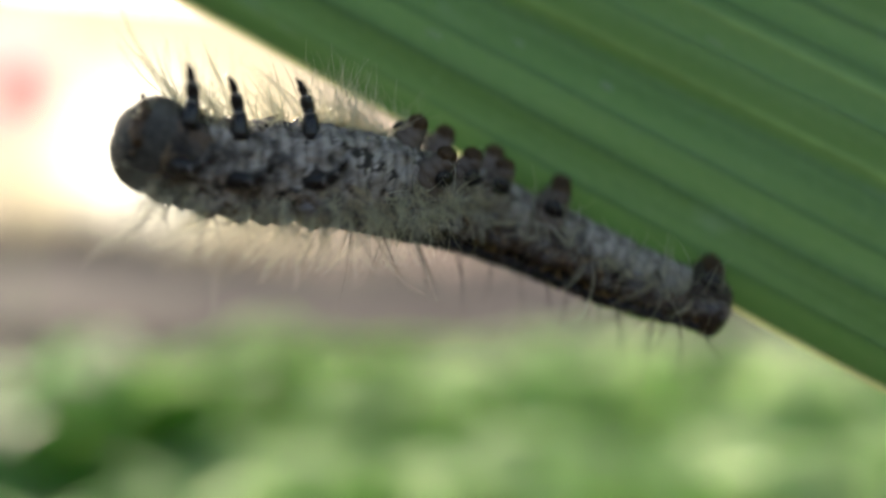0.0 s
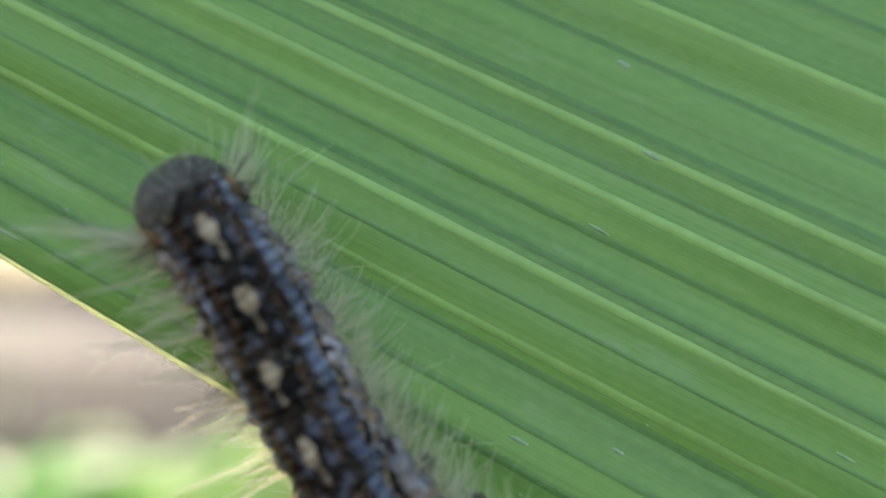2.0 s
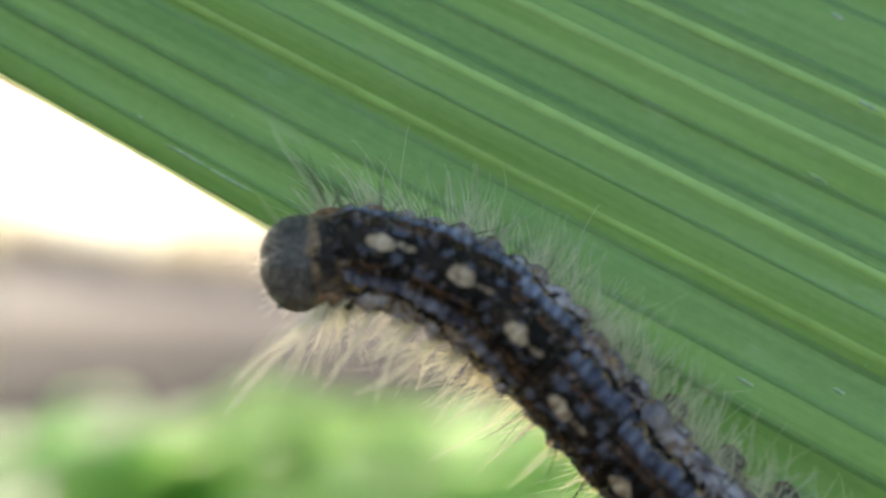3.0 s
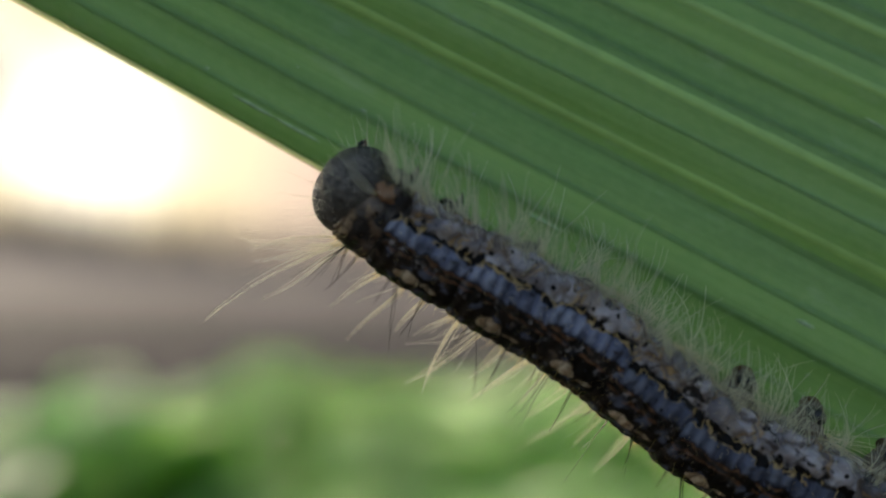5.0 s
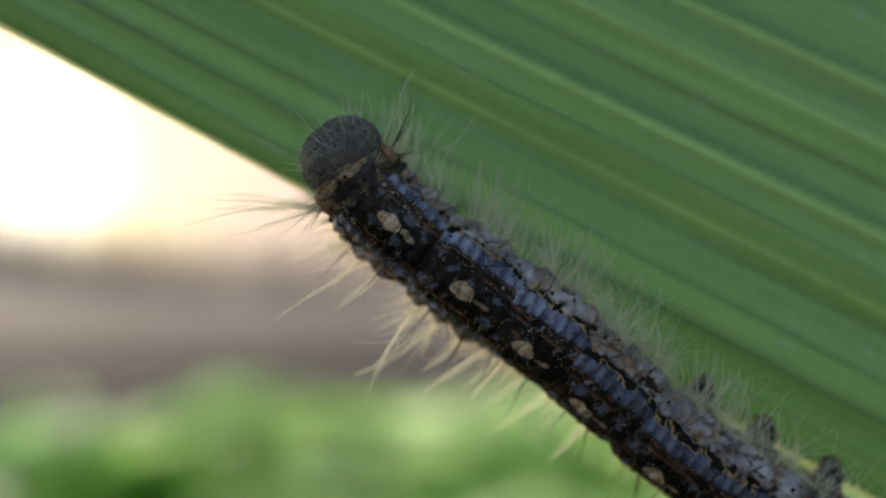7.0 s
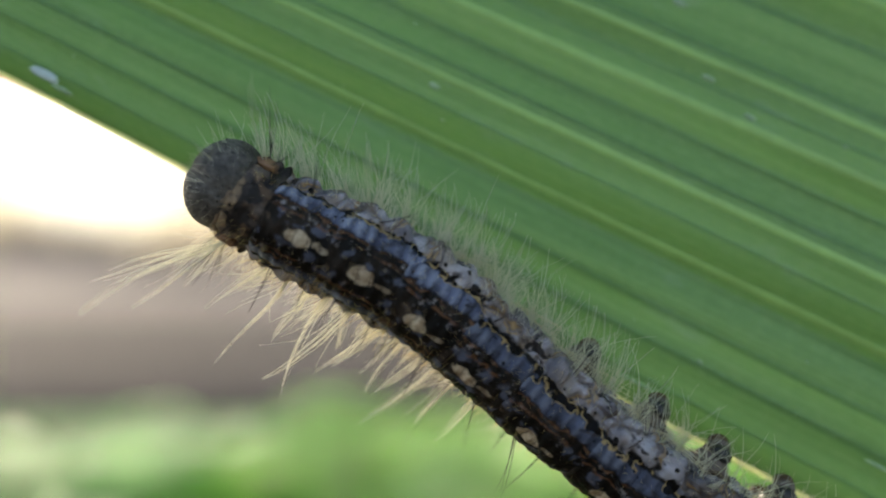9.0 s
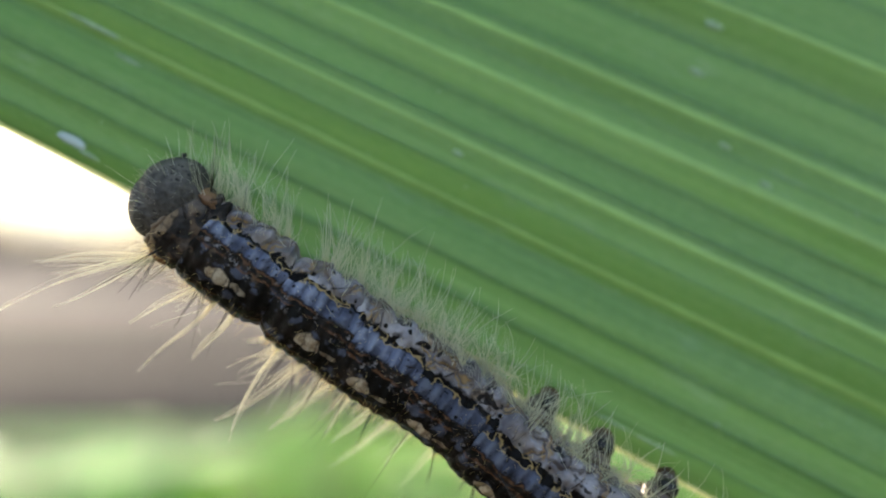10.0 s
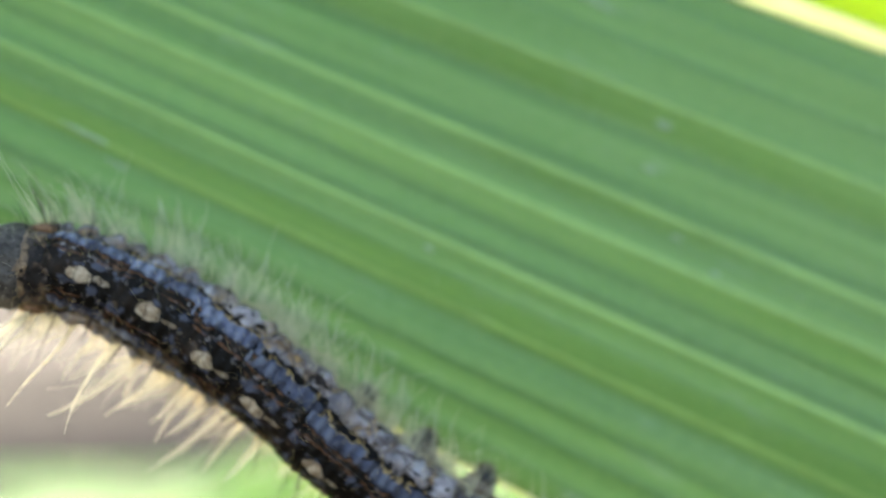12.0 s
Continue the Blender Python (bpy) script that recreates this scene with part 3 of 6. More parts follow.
def pelt(seg, length, radius, seed, thick=1.0, forward=0.0):
    """Pale fringe on both flanks, and a few dark bristles on the back."""
    rnd = random.Random(100 + seed)
    for side in (1, -1):
        bm = bmesh.new()
        for knob, along, many in ((101, 0.22, 15), (109, -0.12, 20), (118, 0.3, 17), (124, -0.38, 14)):
            # silky hairs fan out of each knob and curl towards the head
            x0, lean = along * length + rnd.gauss(0, 0.0002), Vector((forward + rnd.gauss(0.15, 0.2), rnd.gauss(0, 0.1), rnd.gauss(0, 0.2)))
            for j in range(int(many * thick)):
                root, out = skin_point(length, radius * 0.97, x0 + rnd.gauss(0, 0.0002), side * (knob + rnd.gauss(0, 5)), seed)
                way = out + lean + Vector((rnd.gauss(0, 0.32), rnd.gauss(0, 0.22), rnd.gauss(0, 0.32)))
                bend = Vector((rnd.gauss(0.5, 0.35), rnd.gauss(0, 0.25), rnd.gauss(0.1, 0.4)))
                hair(bm, root, way, rnd.uniform(0.0012, 0.004), rnd.uniform(0.00002, 0.000032), bend, rnd, 7)
        for k in range(int(5 * thick)):
            x = rnd.gauss(0.1, 0.15) * length
            root, out = skin_point(length, radius * 0.97, x, side * rnd.gauss(103, 8), seed)
            way = out + Vector((forward * 1.6 + rnd.gauss(0.1, 0.3), 0, rnd.gauss(0.1, 0.35)))
            hair(bm, root, way, rnd.uniform(0.003, 0.0052), 0.000022, Vector((rnd.gauss(0.2, 0.6), 0, rnd.gauss(-0.2, 0.6))), rnd, 8)
        for k in range(int(60 * thick)):
            root, out = skin_point(length, radius * 0.98, rnd.uniform(-0.5, 0.5) * length, side * rnd.uniform(104, 145), seed)
            hair(bm, root, out + Vector((rnd.gauss(0.3, 0.4), rnd.gauss(0, 0.3), rnd.gauss(0, 0.3))), rnd.uniform(0.0003, 0.0007), 0.00001, Vector((0.3, 0, 0)), rnd, 3)
        for j in range(3 if side > 0 and 1 <= seed <= 4 else 0):
            root, out = skin_point(length, radius * 0.98, (0.28 - 0.28 * j) * length, side * rnd.gauss(88, 7), seed)
            lock(bm, root, out + Vector((0.3 + rnd.gauss(0, 0.2), 0, 0.45 + rnd.gauss(0, 0.2))), rnd.uniform(0.0042, 0.0075) if j < 2 else 0.0035,
                 Vector((rnd.gauss(0.1, 0.4), 0, rnd.gauss(0, 0.3))), rnd, 8)
        for knob, along in ((100, 0.1), (108, -0.3), (106, 0.4)):
            root, out = skin_point(length, radius * 0.98, along * length, side * (knob + rnd.gauss(0, 4)), seed)
            lock(bm, root, out + Vector((forward + rnd.gauss(0.25, 0.25), 0, rnd.gauss(0.1, 0.3))), rnd.uniform(0.0022, 0.0042), Vector((rnd.gauss(0.4, 0.4), 0, rnd.gauss(0, 0.4))), rnd, 6, 0.000022, 8)
        if 3 <= seed <= 6:
            swept = bmesh.new()
            for k in range(6):
                root, out = skin_point(length, radius * 0.98, rnd.uniform(-0.3, 0.5) * length, side * rnd.uniform(120, 138), seed)
                way = out * 0.5 + Vector((-0.8 + rnd.gauss(0, 0.2), 0, 0.35 + rnd.gauss(0, 0.2)))
                for j in range(6):
                    hair(swept, root + Vector((rnd.gauss(0, 0.00015), 0, rnd.gauss(0, 0.00015))), way + Vector((rnd.gauss(0, 0.08), 0, rnd.gauss(0, 0.08))),
                         rnd.uniform(0.002, 0.0042), 0.00002, Vector((-0.3, 0, 0.2 + rnd.gauss(0, 0.2))), rnd, 6)
            part("swept_hair", swept, CREAM_HAIR, seg, "long cream hairs swept back")
        for k in range(int((90 if seed < 5 else 15) * thick) if side < 0 else 0):
            root, out = skin_point(length, radius * 0.97, rnd.uniform(-0.5, 0.5) * length, side * rnd.uniform(84, 125), seed)
            hair(bm, root, out + Vector((forward + rnd.gauss(0.2, 0.4), rnd.gauss(0, 0.3), rnd.gauss(0.1, 0.3))), rnd.uniform(0.001, 0.0032), 0.000012, Vector((0.4, 0, rnd.gauss(0, 0.3))), rnd, 5)
        part("flank_hair", bm, PALE_HAIR, seg, "pale silky hairs")
        # short down, denser on the side where it imitates the rim glow
        bm = bmesh.new()
        for k in range(int((75 if side > 0 else 35) * thick)):
            root, out = skin_point(length, radius * 0.98, rnd.uniform(-0.5, 0.5) * length, side * rnd.gauss(40, 24), seed)
            hair(bm, root, out + Vector((rnd.gauss(0.2, 0.4), rnd.gauss(0, 0.3), rnd.gauss(0, 0.3))), rnd.uniform(0.0002, 0.0007), 0.00001, Vector((0.2, 0, 0)), rnd, 3)
        for k in range(int(14 * thick)):
            root, out = skin_point(length, radius * 0.98, rnd.uniform(-0.5, 0.5) * length, side * rnd.uniform(72, 104), seed)
            hair(bm, root, out + Vector((rnd.gauss(0.2, 0.4), rnd.gauss(0, 0.3), rnd.gauss(0, 0.3))), rnd.uniform(0.0003, 0.0009), 0.000011, Vector((0.2, 0, 0)), rnd, 3)
        for k in range(int(24 * thick) if side > 0 else 0):
            root, out = skin_point(length, radius * 0.98, rnd.uniform(-0.5, 0.5) * length, side * rnd.uniform(62, 108), seed)
            hair(bm, root, out + Vector((rnd.gauss(0.2, 0.4), rnd.gauss(0, 0.3), rnd.gauss(0, 0.3))), rnd.uniform(0.0006, 0.0016), 0.000012, Vector((0.3, 0, 0)), rnd, 4)
        part("back_down", bm, GLOW_HAIR, seg, "fine down tinted yellow for the backlit rim")
        bm = bmesh.new()
        for centre, x0 in ((34, 0.12), (72, 0.2), (50, -0.25)):
            lean = Vector((rnd.gauss(-0.25, 0.3), rnd.gauss(0, 0.15), rnd.gauss(0, 0.15)))
            for k in range(rnd.randint(2, 3)):
                root, out = skin_point(length, radius * 0.98, x0 * length + rnd.gauss(0, 0.0001), side * (centre + rnd.gauss(0, 1)), seed)
                hair(bm, root, out + lean + Vector((rnd.gauss(0, 0.045), rnd.gauss(0, 0.045), rnd.gauss(0, 0.045))), rnd.uniform(0.002, 0.0042 if centre < 40 else 0.003), 0.000026, Vector((0.1, 0, 0)), rnd)
        part("bristle_tuft", bm, DARK_HAIR, seg, "black bristles")


LEGS = []


def true_leg(seg, radius, side):
    """A black jointed leg with a claw."""
    root = Vector((0.0002, side * radius * 0.5, -radius * 0.8))
    hip = Vector((0, 0, 0))
    bm = bmesh.new()
    knee = hip + Vector((0.0001, side * 0.0004, -0.0009))
    ankle = knee + Vector((0.0003, -side * 0.0001, -0.0009))
    tip = ankle + Vector((0.0003, -side * 0.0001, -0.00065))
    claw = tip + Vector((0.00022, 0, -0.00022))
    mid1, mid2 = (hip + knee) / 2, (knee + ankle) / 2
    tube(bm, [hip - (knee - hip) * 0.4, hip, mid1, knee - (knee - hip) * 0.12, knee, mid2, ankle - (ankle - knee) * 0.1, ankle, (ankle + tip) / 2, tip, claw],
         [0.0005, 0.00048, 0.00043, 0.00038, 0.00028, 0.00034, 0.00029, 0.00018, 0.00023, 0.00014, 0.00003], 10)
    leg = part("leg", bm, LEG, seg, "black jointed leg")
    for at, size in ((knee, 0.00034), (ankle, 0.00025)):
        bm = bmesh.new()
        blob(bm, at, size, size, size * 0.35, 12, 8)
        part("leg_joint", bm, JOINT, leg, "pale grey joint")
    leg.location = root
    LEGS.append((leg, root, side))
    rnd = random.Random(int(side * 3 + 50))
    bm = bmesh.new()
    for k in range(10):
        p = hip.lerp(ankle, rnd.random())
        hair(bm, p, Vector((rnd.gauss(0.3, 0.5), side * rnd.random(), -0.4)), rnd.uniform(0.0004, 0.0009), 0.000014, Vector((0, 0, 0)), rnd, 3)
    part("leg_hair", bm, PALE_HAIR, leg)


def proleg(seg, radius, side, length=0.0021, back=0.0, mat=PROLEG, label="grey-brown wrinkled fleshy proleg"):
    """A fleshy clasping leg: a wrinkled stump that narrows to an ankle, a dark shield, a broad hooked foot."""
    hip = Vector((back, side * radius * 0.5, -radius * 0.72))
    way = Vector((0, side * 0.1, -1)).normalized()
    bm = bmesh.new()
    pts, rad = [], []
    for k in range(22):
        f = k / 21
        pts.append(hip + way * (length * (f * 1.2 - 0.3)) + Vector((0.00008 * math.sin(5 * f), 0, 0)))
        rad.append(0.00134 - 0.00082 * f ** 0.75 + 0.00004 * math.sin(f * 30))
    tube(bm, pts, rad, 22)
    for v in bm.verts:
        v.co += Vector((noise.noise(v.co * 1900), noise.noise(v.co * 1900 + Vector((9, 0, 0))), 0)) * 0.00013
    leg = part("proleg", bm, mat, seg, label)
    bm = bmesh.new()
    blob(bm, hip + way * length * 0.34 + Vector((0, side * 0.0008, 0)), 0.0006, 0.00034, 0.00048, 18, 12, lambda d: 1 + 0.15 * noise.noise(d * 3))
    part("plate", bm, PLATE, leg, "dark shield")
    bm = bmesh.new()
    end = hip + way * length * 0.9
    blob(bm, end + Vector((0, -side * 0.00006, 0)), 0.00056, 0.00052, 0.00048, 26, 14,
         lambda d: 1 + 0.07 * math.sin(8 * math.atan2(d.y, d.x)) + 0.12 * noise.noise(d * 2.5) - 0.1 * max(0, -d.z))
    part("foot", bm, CROCHET, leg, "brown foot pad ringed with hooks")
    rnd = random.Random(int(side * 5 + 90 + radius * 1e6))
    bm = bmesh.new()
    for k in range(14):
        p = hip + way * length * rnd.uniform(-0.05, 0.5) + Vector((rnd.gauss(0, 0.0005), side * 0.0007, 0))
        hair(bm, p, Vector((rnd.gauss(0.2, 0.6), side * 0.8, rnd.gauss(-0.4, 0.5))), rnd.uniform(0.0006, 0.0019), 0.000014, Vector((0, 0, -0.2)), rnd, 5)
    part("proleg_hair", bm, PALE_HAIR, leg, "pale silky hairs")


# length and radius of each ring of the body, front to back
RINGS = [("prothorax", 0.0019, 0.0023), ("mesothorax", 0.0044, 0.00245), ("metathorax", 0.0048, 0.00262), ("abdomen_ring", 0.0046, 0.00268),
         ("abdomen_ring", 0.0048, 0.00268), ("abdomen_ring", 0.0048, 0.00266), ("abdomen_ring", 0.0045, 0.00262), ("abdomen_ring", 0.0045, 0.00252),
         ("abdomen_ring", 0.0043, 0.00236), ("abdomen_ring", 0.0039, 0.00222), ("abdomen_ring", 0.0031, 0.00205), ("abdomen_ring", 0.0019, 0.0019),
         ("tail_ring", 0.0024, 0.00175)]


def make_head():
    def shape(d):
        cleft = math.exp(-(d.y / 0.13) ** 2) * max(0, d.z * 0.8 + d.x * 0.4)
        return 1 - 0.09 * cleft + 0.012 * noise.noise(d * 9)
    bm = bmesh.new()
    blob(bm, (0, 0, 0), 0.00195, 0.0024, 0.00236, 48, 30, shape)
    head = part("head", bm, HEAD, larva, "round blue-grey speckled head")
    bm = bmesh.new()
    blob(bm, (0.0009, 0, -0.0017), 0.0006, 0.00085, 0.0004, 16, 10)
    part("upper_lip", bm, MOUTH, head, "brown upper lip")
    for side in (1, -1):
        bm = bmesh.new()
        tube(bm, [Vector((0.0008, side * 0.0008, -0.0016)), Vector((0.001, side * 0.0007, -0.002)), Vector((0.0011, side * 0.0003, -0.0022))], [0.00035, 0.0003, 0.00008], 8)
        part("mandible", bm, MOUTH, head)
        bm = bmesh.new()
        tube(bm, [Vector((0.0009, side * 0.0012, -0.0014)), Vector((0.0011, side * 0.0013, -0.0017)), Vector((0.0012, side * 0.00135, -0.0019))], [0.0002, 0.00014, 0.00006], 8)
        part("antenna", bm, COLLAR, head)
        for k in range(6):
            a = radians(-30 + 42 * k)
            bm = bmesh.new()
            blob(bm, (0.0009 + 0.0003 * math.cos(a), side * 0.00185, -0.001 + 0.0003 * math.sin(a)), 0.00011, 0.0001, 0.00011, 10, 6)
            part("simple_eye", bm, EYE, head)
    rnd = random.Random(21)
    bm = bmesh.new()
    for k in range(260):
        d = Vector((rnd.gauss(0.6, 0.8), rnd.gauss(0, 1), rnd.gauss(0.2, 1))).normalized()
        if d.x < -0.5:
            continue
        root = Vector((d.x * 0.00193, d.y * 0.00237, d.z * 0.00233))
        hair(bm, root, d + Vector((rnd.gauss(0.1, 0.3), rnd.gauss(0, 0.3), rnd.gauss(0, 0.3))), rnd.uniform(0.0002, 0.0005), 0.000007, Vector((0.2, 0, 0)), rnd, 3)
    for k in range(26):
        d = Vector((rnd.uniform(0.3, 1), rnd.gauss(0, 0.8), rnd.gauss(0, 0.8))).normalized()
        hair(bm, Vector((d.x * 0.00193, d.y * 0.00237, d.z * 0.00233)), d + Vector((0.4, 0, 0)), rnd.uniform(0.0009, 0.0019), 0.000015, Vector((0, 0, 0)), rnd, 4)
    part("head_hair", bm, PALE_HAIR, head, "short pale down")
    return head


def make_body():
    made = [make_head()]
    for k, (name, length, radius) in enumerate(RINGS):
        seg = segment(name, length, radius, NECK if k == 0 else SKIN if k <= 3 else SKIN_MID if k <= 6 else SKIN_REAR if k <= 10 else SKIN_PLAIN, k, front=0.0003 if k == 0 else 0.0008)
        pelt(seg, length, radius, k, (0.5, 0.9, 1.2, 1.2, 1.2, 1.0, 0.65, 0.5, 0.5, 0.5, 0.5, 0.4, 0.25)[k], 0.2 if k == 0 else 0.4 if k == 1 else 0.0)
        if k == 0:
            bm = bmesh.new()
            rows = []
            for x, r in ((0.00128, 0.002), (0.0012, 0.00217), (0.00108, 0.00224), (0.00096, 0.00218)):
                rows.append([Vector((x + 0.0003 * noise.noise((j * 0.5, 0, 3)), (r + 0.0002 * noise.noise((j * 0.6, 2, 3))) * math.sin(j * math.pi / 24) , 0.95 * (r + 0.0002 * noise.noise((j * 0.6, 2, 3))) * math.cos(j * math.pi / 24))) for j in range(-15, 16)])
            grid(bm, rows)
            bmesh.ops.recalc_face_normals(bm, faces=bm.faces)
            bmesh.ops.solidify(bm, geom=bm.faces[:], thickness=0.0001)
            part("collar", bm, COLLAR, seg, "pale tawny collar")
            rnd = random.Random(5)
            for side in (1, -1):
                bm = bmesh.new()
                blob(bm, (0.0003, side * 0.00215, 0.0003), 0.0007, 0.00032, 0.0006, 18, 12, lambda d: 1 + 0.3 * noise.noise(d * 2.5))
                wart = part("wart", bm, WART, seg, "tawny orange wart")
                bm = bmesh.new()
                for j in range(2 if side > 0 else 5):
                    hair(bm, Vector((0.0004, side * 0.0025, 0.0004)), Vector((0.3 + rnd.gauss(0, 0.08), side * (1.0 + rnd.gauss(0, 0.08)), 0.4 + rnd.gauss(0, 0.08))),
                         rnd.uniform(0.0024, 0.0044), 0.00003, Vector((0.1, 0, 0.1)), rnd)
                part("bristle_tuft", bm, DARK_HAIR, wart, "long black bristles")
                bm = bmesh.new()
                for j in range(5 if side > 0 else 1):
                    way = Vector(((0.5 if side > 0 else -0.1) + rnd.gauss(0, 0.3), side * (0.9 + rnd.gauss(0, 0.15)), 0.7 + rnd.gauss(0, 0.25)))
                    long, bend = rnd.uniform(0.0065, 0.0105) if side > 0 else 0.0055, Vector((rnd.gauss(0, 0.5), side * 0.1, rnd.gauss(-0.2, 0.5)))
                    lock(bm, Vector((0.0005 + rnd.gauss(0, 0.0003), side * 0.0024, 0.0004 + rnd.gauss(0, 0.0004))), way, long, bend, rnd, 5 if side > 0 else 3, 0.000022)
                part("wart_hair", bm, PALE_HAIR, wart, "long pale hairs")
        if k < 3:
            for side in (1, -1):
                true_leg(seg, radius, side)
        if k in (5, 6, 7, 8):
            for side in (1, -1):
                proleg(seg, radius, side, 0.0018, 0.0002)
        if k == 12:
            for side in (1, -1):
                proleg(seg, radius, side, 0.0011, -0.0004, TAIL_SKIN, "dark brown clasping tail leg")
            bm = bmesh.new()
            blob(bm, (-0.0011, 0, 0.0001), 0.0011, 0.00172, 0.00168, 26, 16, lambda d: 1 + 0.06 * noise.noise(d * 4) + 0.12 * abs(d.x) * max(abs(d.y), abs(d.z)))
            part("anal_plate", bm, TAIL_SKIN, seg, "dark brown plate over the tail")
        made.append(seg)
    return made


BODY = make_body()


# ---- the garden behind ----
GROUND_Z = -0.45
PATH_NEAR, PATH_FAR = 3.35, 18.6


def ground_material():
    m, nodes, links, p = material("lawn")
    n = Net(m)
    c = n.place()
    a, b, d = n.noise(c, 4.0, 2, 0.5), n.noise(c, 6.5, 2, 0.5), n.noise(c, 140, 4, 0.7)
    col = n.mix(n.ramp(a, 0.4, 0.6), (0.075, 0.24, 0.055), (0.21, 0.44, 0.17))
    col = n.mix(n.ramp(b, 0.5, 0.64, 0, 0.9), col, (0.5, 0.53, 0.33))
    col = n.mix(n.ramp(d, 0.5, 0.75, 0, 0.35), col, (0.05, 0.1, 0.02))
    # dark brown ground added near the leaf to cut green bounce light
    bounce_cut = n.math("ADD", n.parts(c)[1], n.math("MULTIPLY", n.noise(c, 3.0, 3, 0.6), 0.5))
    col = n.mix(n.ramp(bounce_cut, 1.35, 1.15), col, n.mix(n.ramp(d, 0.35, 0.7), (0.06, 0.042, 0.028), (0.12, 0.086, 0.058)))
    n.put(p.inputs["Base Color"], col)
    p.inputs["Roughness"].default_value = 0.8
    p.inputs["Specular IOR Level"].default_value = 0.05
    links.new(n.bump(d, 0.8, 0.02), p.inputs["Normal"])
    return m


def soil_material():
    m, nodes, links, p = material("bare_path")
    n = Net(m)
    c = n.place()
    a, d = n.noise(c, 1.6, 4, 0.6), n.noise(c, 90, 4, 0.7)
    col = n.mix(n.ramp(a, 0.3, 0.7), (0.034, 0.032, 0.033), (0.06, 0.056, 0.056))
    col = n.mix(n.ramp(d, 0.5, 0.75, 0, 0.4), col, (0.05, 0.043, 0.04))
    n.put(p.inputs["Base Color"], col)
    p.inputs["Roughness"].default_value = 0.9
    p.inputs["Specular IOR Level"].default_value = 0.05
    links.new(n.bump(d, 0.8, 0.01), p.inputs["Normal"])
    return m


DRY_GRASS = plain("dry_grass", (0.19, 0.163, 0.15), 0.85, 0.3, 3, 0.6, 0.02, 0, 0.05)
LAWN, PATH_SOIL = ground_material(), soil_material()
FOLIAGE = plain("plant_leaf", (0.28, 0.55, 0.2), 0.45, 0.25, 60, 0.4, 0.001, 0.6)
BRIGHT_FOLIAGE = plain("bright_leaf", (0.36, 0.62, 0.16), 0.45, 0.25, 60, 0.4, 0.001, 0.65)
PALE_FOLIAGE = plain("pale_leaf", (0.68, 0.88, 0.5), 0.45, 0.2, 60, 0.4, 0.001, 0.8)
DARK_PATCH = plain("dark_patch_brown", (0.05, 0.04, 0.034), 0.9, 0.4, 60, 0.6, 0.003, 0, 0.05)
PETAL = plain("pink_petal", (1.0, 0.78, 0.8), 0.5, 0.05, 200, 0.2, 0.0005, 0.92)
STEM = plain("plant_stem", (0.22, 0.38, 0.1), 0.5, 0.3, 200, 0.4, 0.0005)

bm = bmesh.new()
rows = []
for i in range(61):
    q = -1 + 2 * i / 60
    y = 900 * q ** 5 + 3 * q
    row = []
    for j in range(61):
        s = -1 + 2 * j / 60
        x = 900 * s ** 5 + 3 * s
        h = 0.02 * noise.noise((x * 0.7, y * 0.7, 0)) if abs(x) + abs(y) < 40 else 0.0
        row.append(Vector((x, y, h)))
    rows.append(row)
grid(bm, rows)
ground = part("ground", bm, LAWN)
ground.location.z = GROUND_Z
tagged(ground, "sunlit green lawn with yellowish patches, dark brown ground added near the leaf", "ground", kind="structure")
if ground.data.polygons[0].normal.z < 0:
    ground.data.flip_normals()

bm = bmesh.new()
rows = []
for k in range(41):
    x = -30 + 60 * k / 40
    w = 0.7 * noise.noise((x * 0.8, 3, 0))
    rows.append([Vector((x, y + w, 0.03 + 0.012 * noise.noise((x, y, 1)) - (0.06 if e else 0))) for y, e in ((PATH_NEAR - 0.1, 1), (PATH_NEAR, 0), (PATH_NEAR + 2, 0), (PATH_NEAR + 5, 0), (PATH_FAR, 0), (PATH_FAR + 0.2, 1))])
grid(bm, rows)
bmesh.ops.recalc_face_normals(bm, faces=bm.faces)
path = part("path", bm, PATH_SOIL)
path.location.z = GROUND_Z + 0.02
if path.data.polygons[10].normal.z < 0:
    path.data.flip_normals()
tagged(path, "wide bare grey-brown earth path beyond the lawn", "path", kind="structure")


bm = bmesh.new()
rows = []
for k in range(901):
    x = -50 + 100 * k / 900
    w = 0.55 * noise.noise((x * 0.13, 3, 0)) + 0.15 * noise.noise((x * 0.45, 5, 0))
    # spikes added on the crest imitate a soft fade into the glare
    blend_spike = 2.6 * (k * 0.30902 % 1) ** 0.6 if k % 2 else 0.5
    rows.append([Vector((x, y, h + (w if h > 0.3 else 0) + (blend_spike if y == 34 else 0))) for y, h in ((18, -0.1), (23, 0.3), (28, 0.55), (31, 0.7), (33.4, 0.8), (34, 0.85), (34.6, 0.75), (48, -0.1))])
grid(bm, rows)
bmesh.ops.recalc_face_normals(bm, faces=bm.faces)
slope = part("far_slope", bm, DRY_GRASS)
slope.location.z = GROUND_Z
if slope.data.polygons[10].normal.z < 0:
    slope.data.flip_normals()
tagged(slope, "pale dry slope with spikes added along its crest to soften it against the bright sky", "slope", kind="structure")


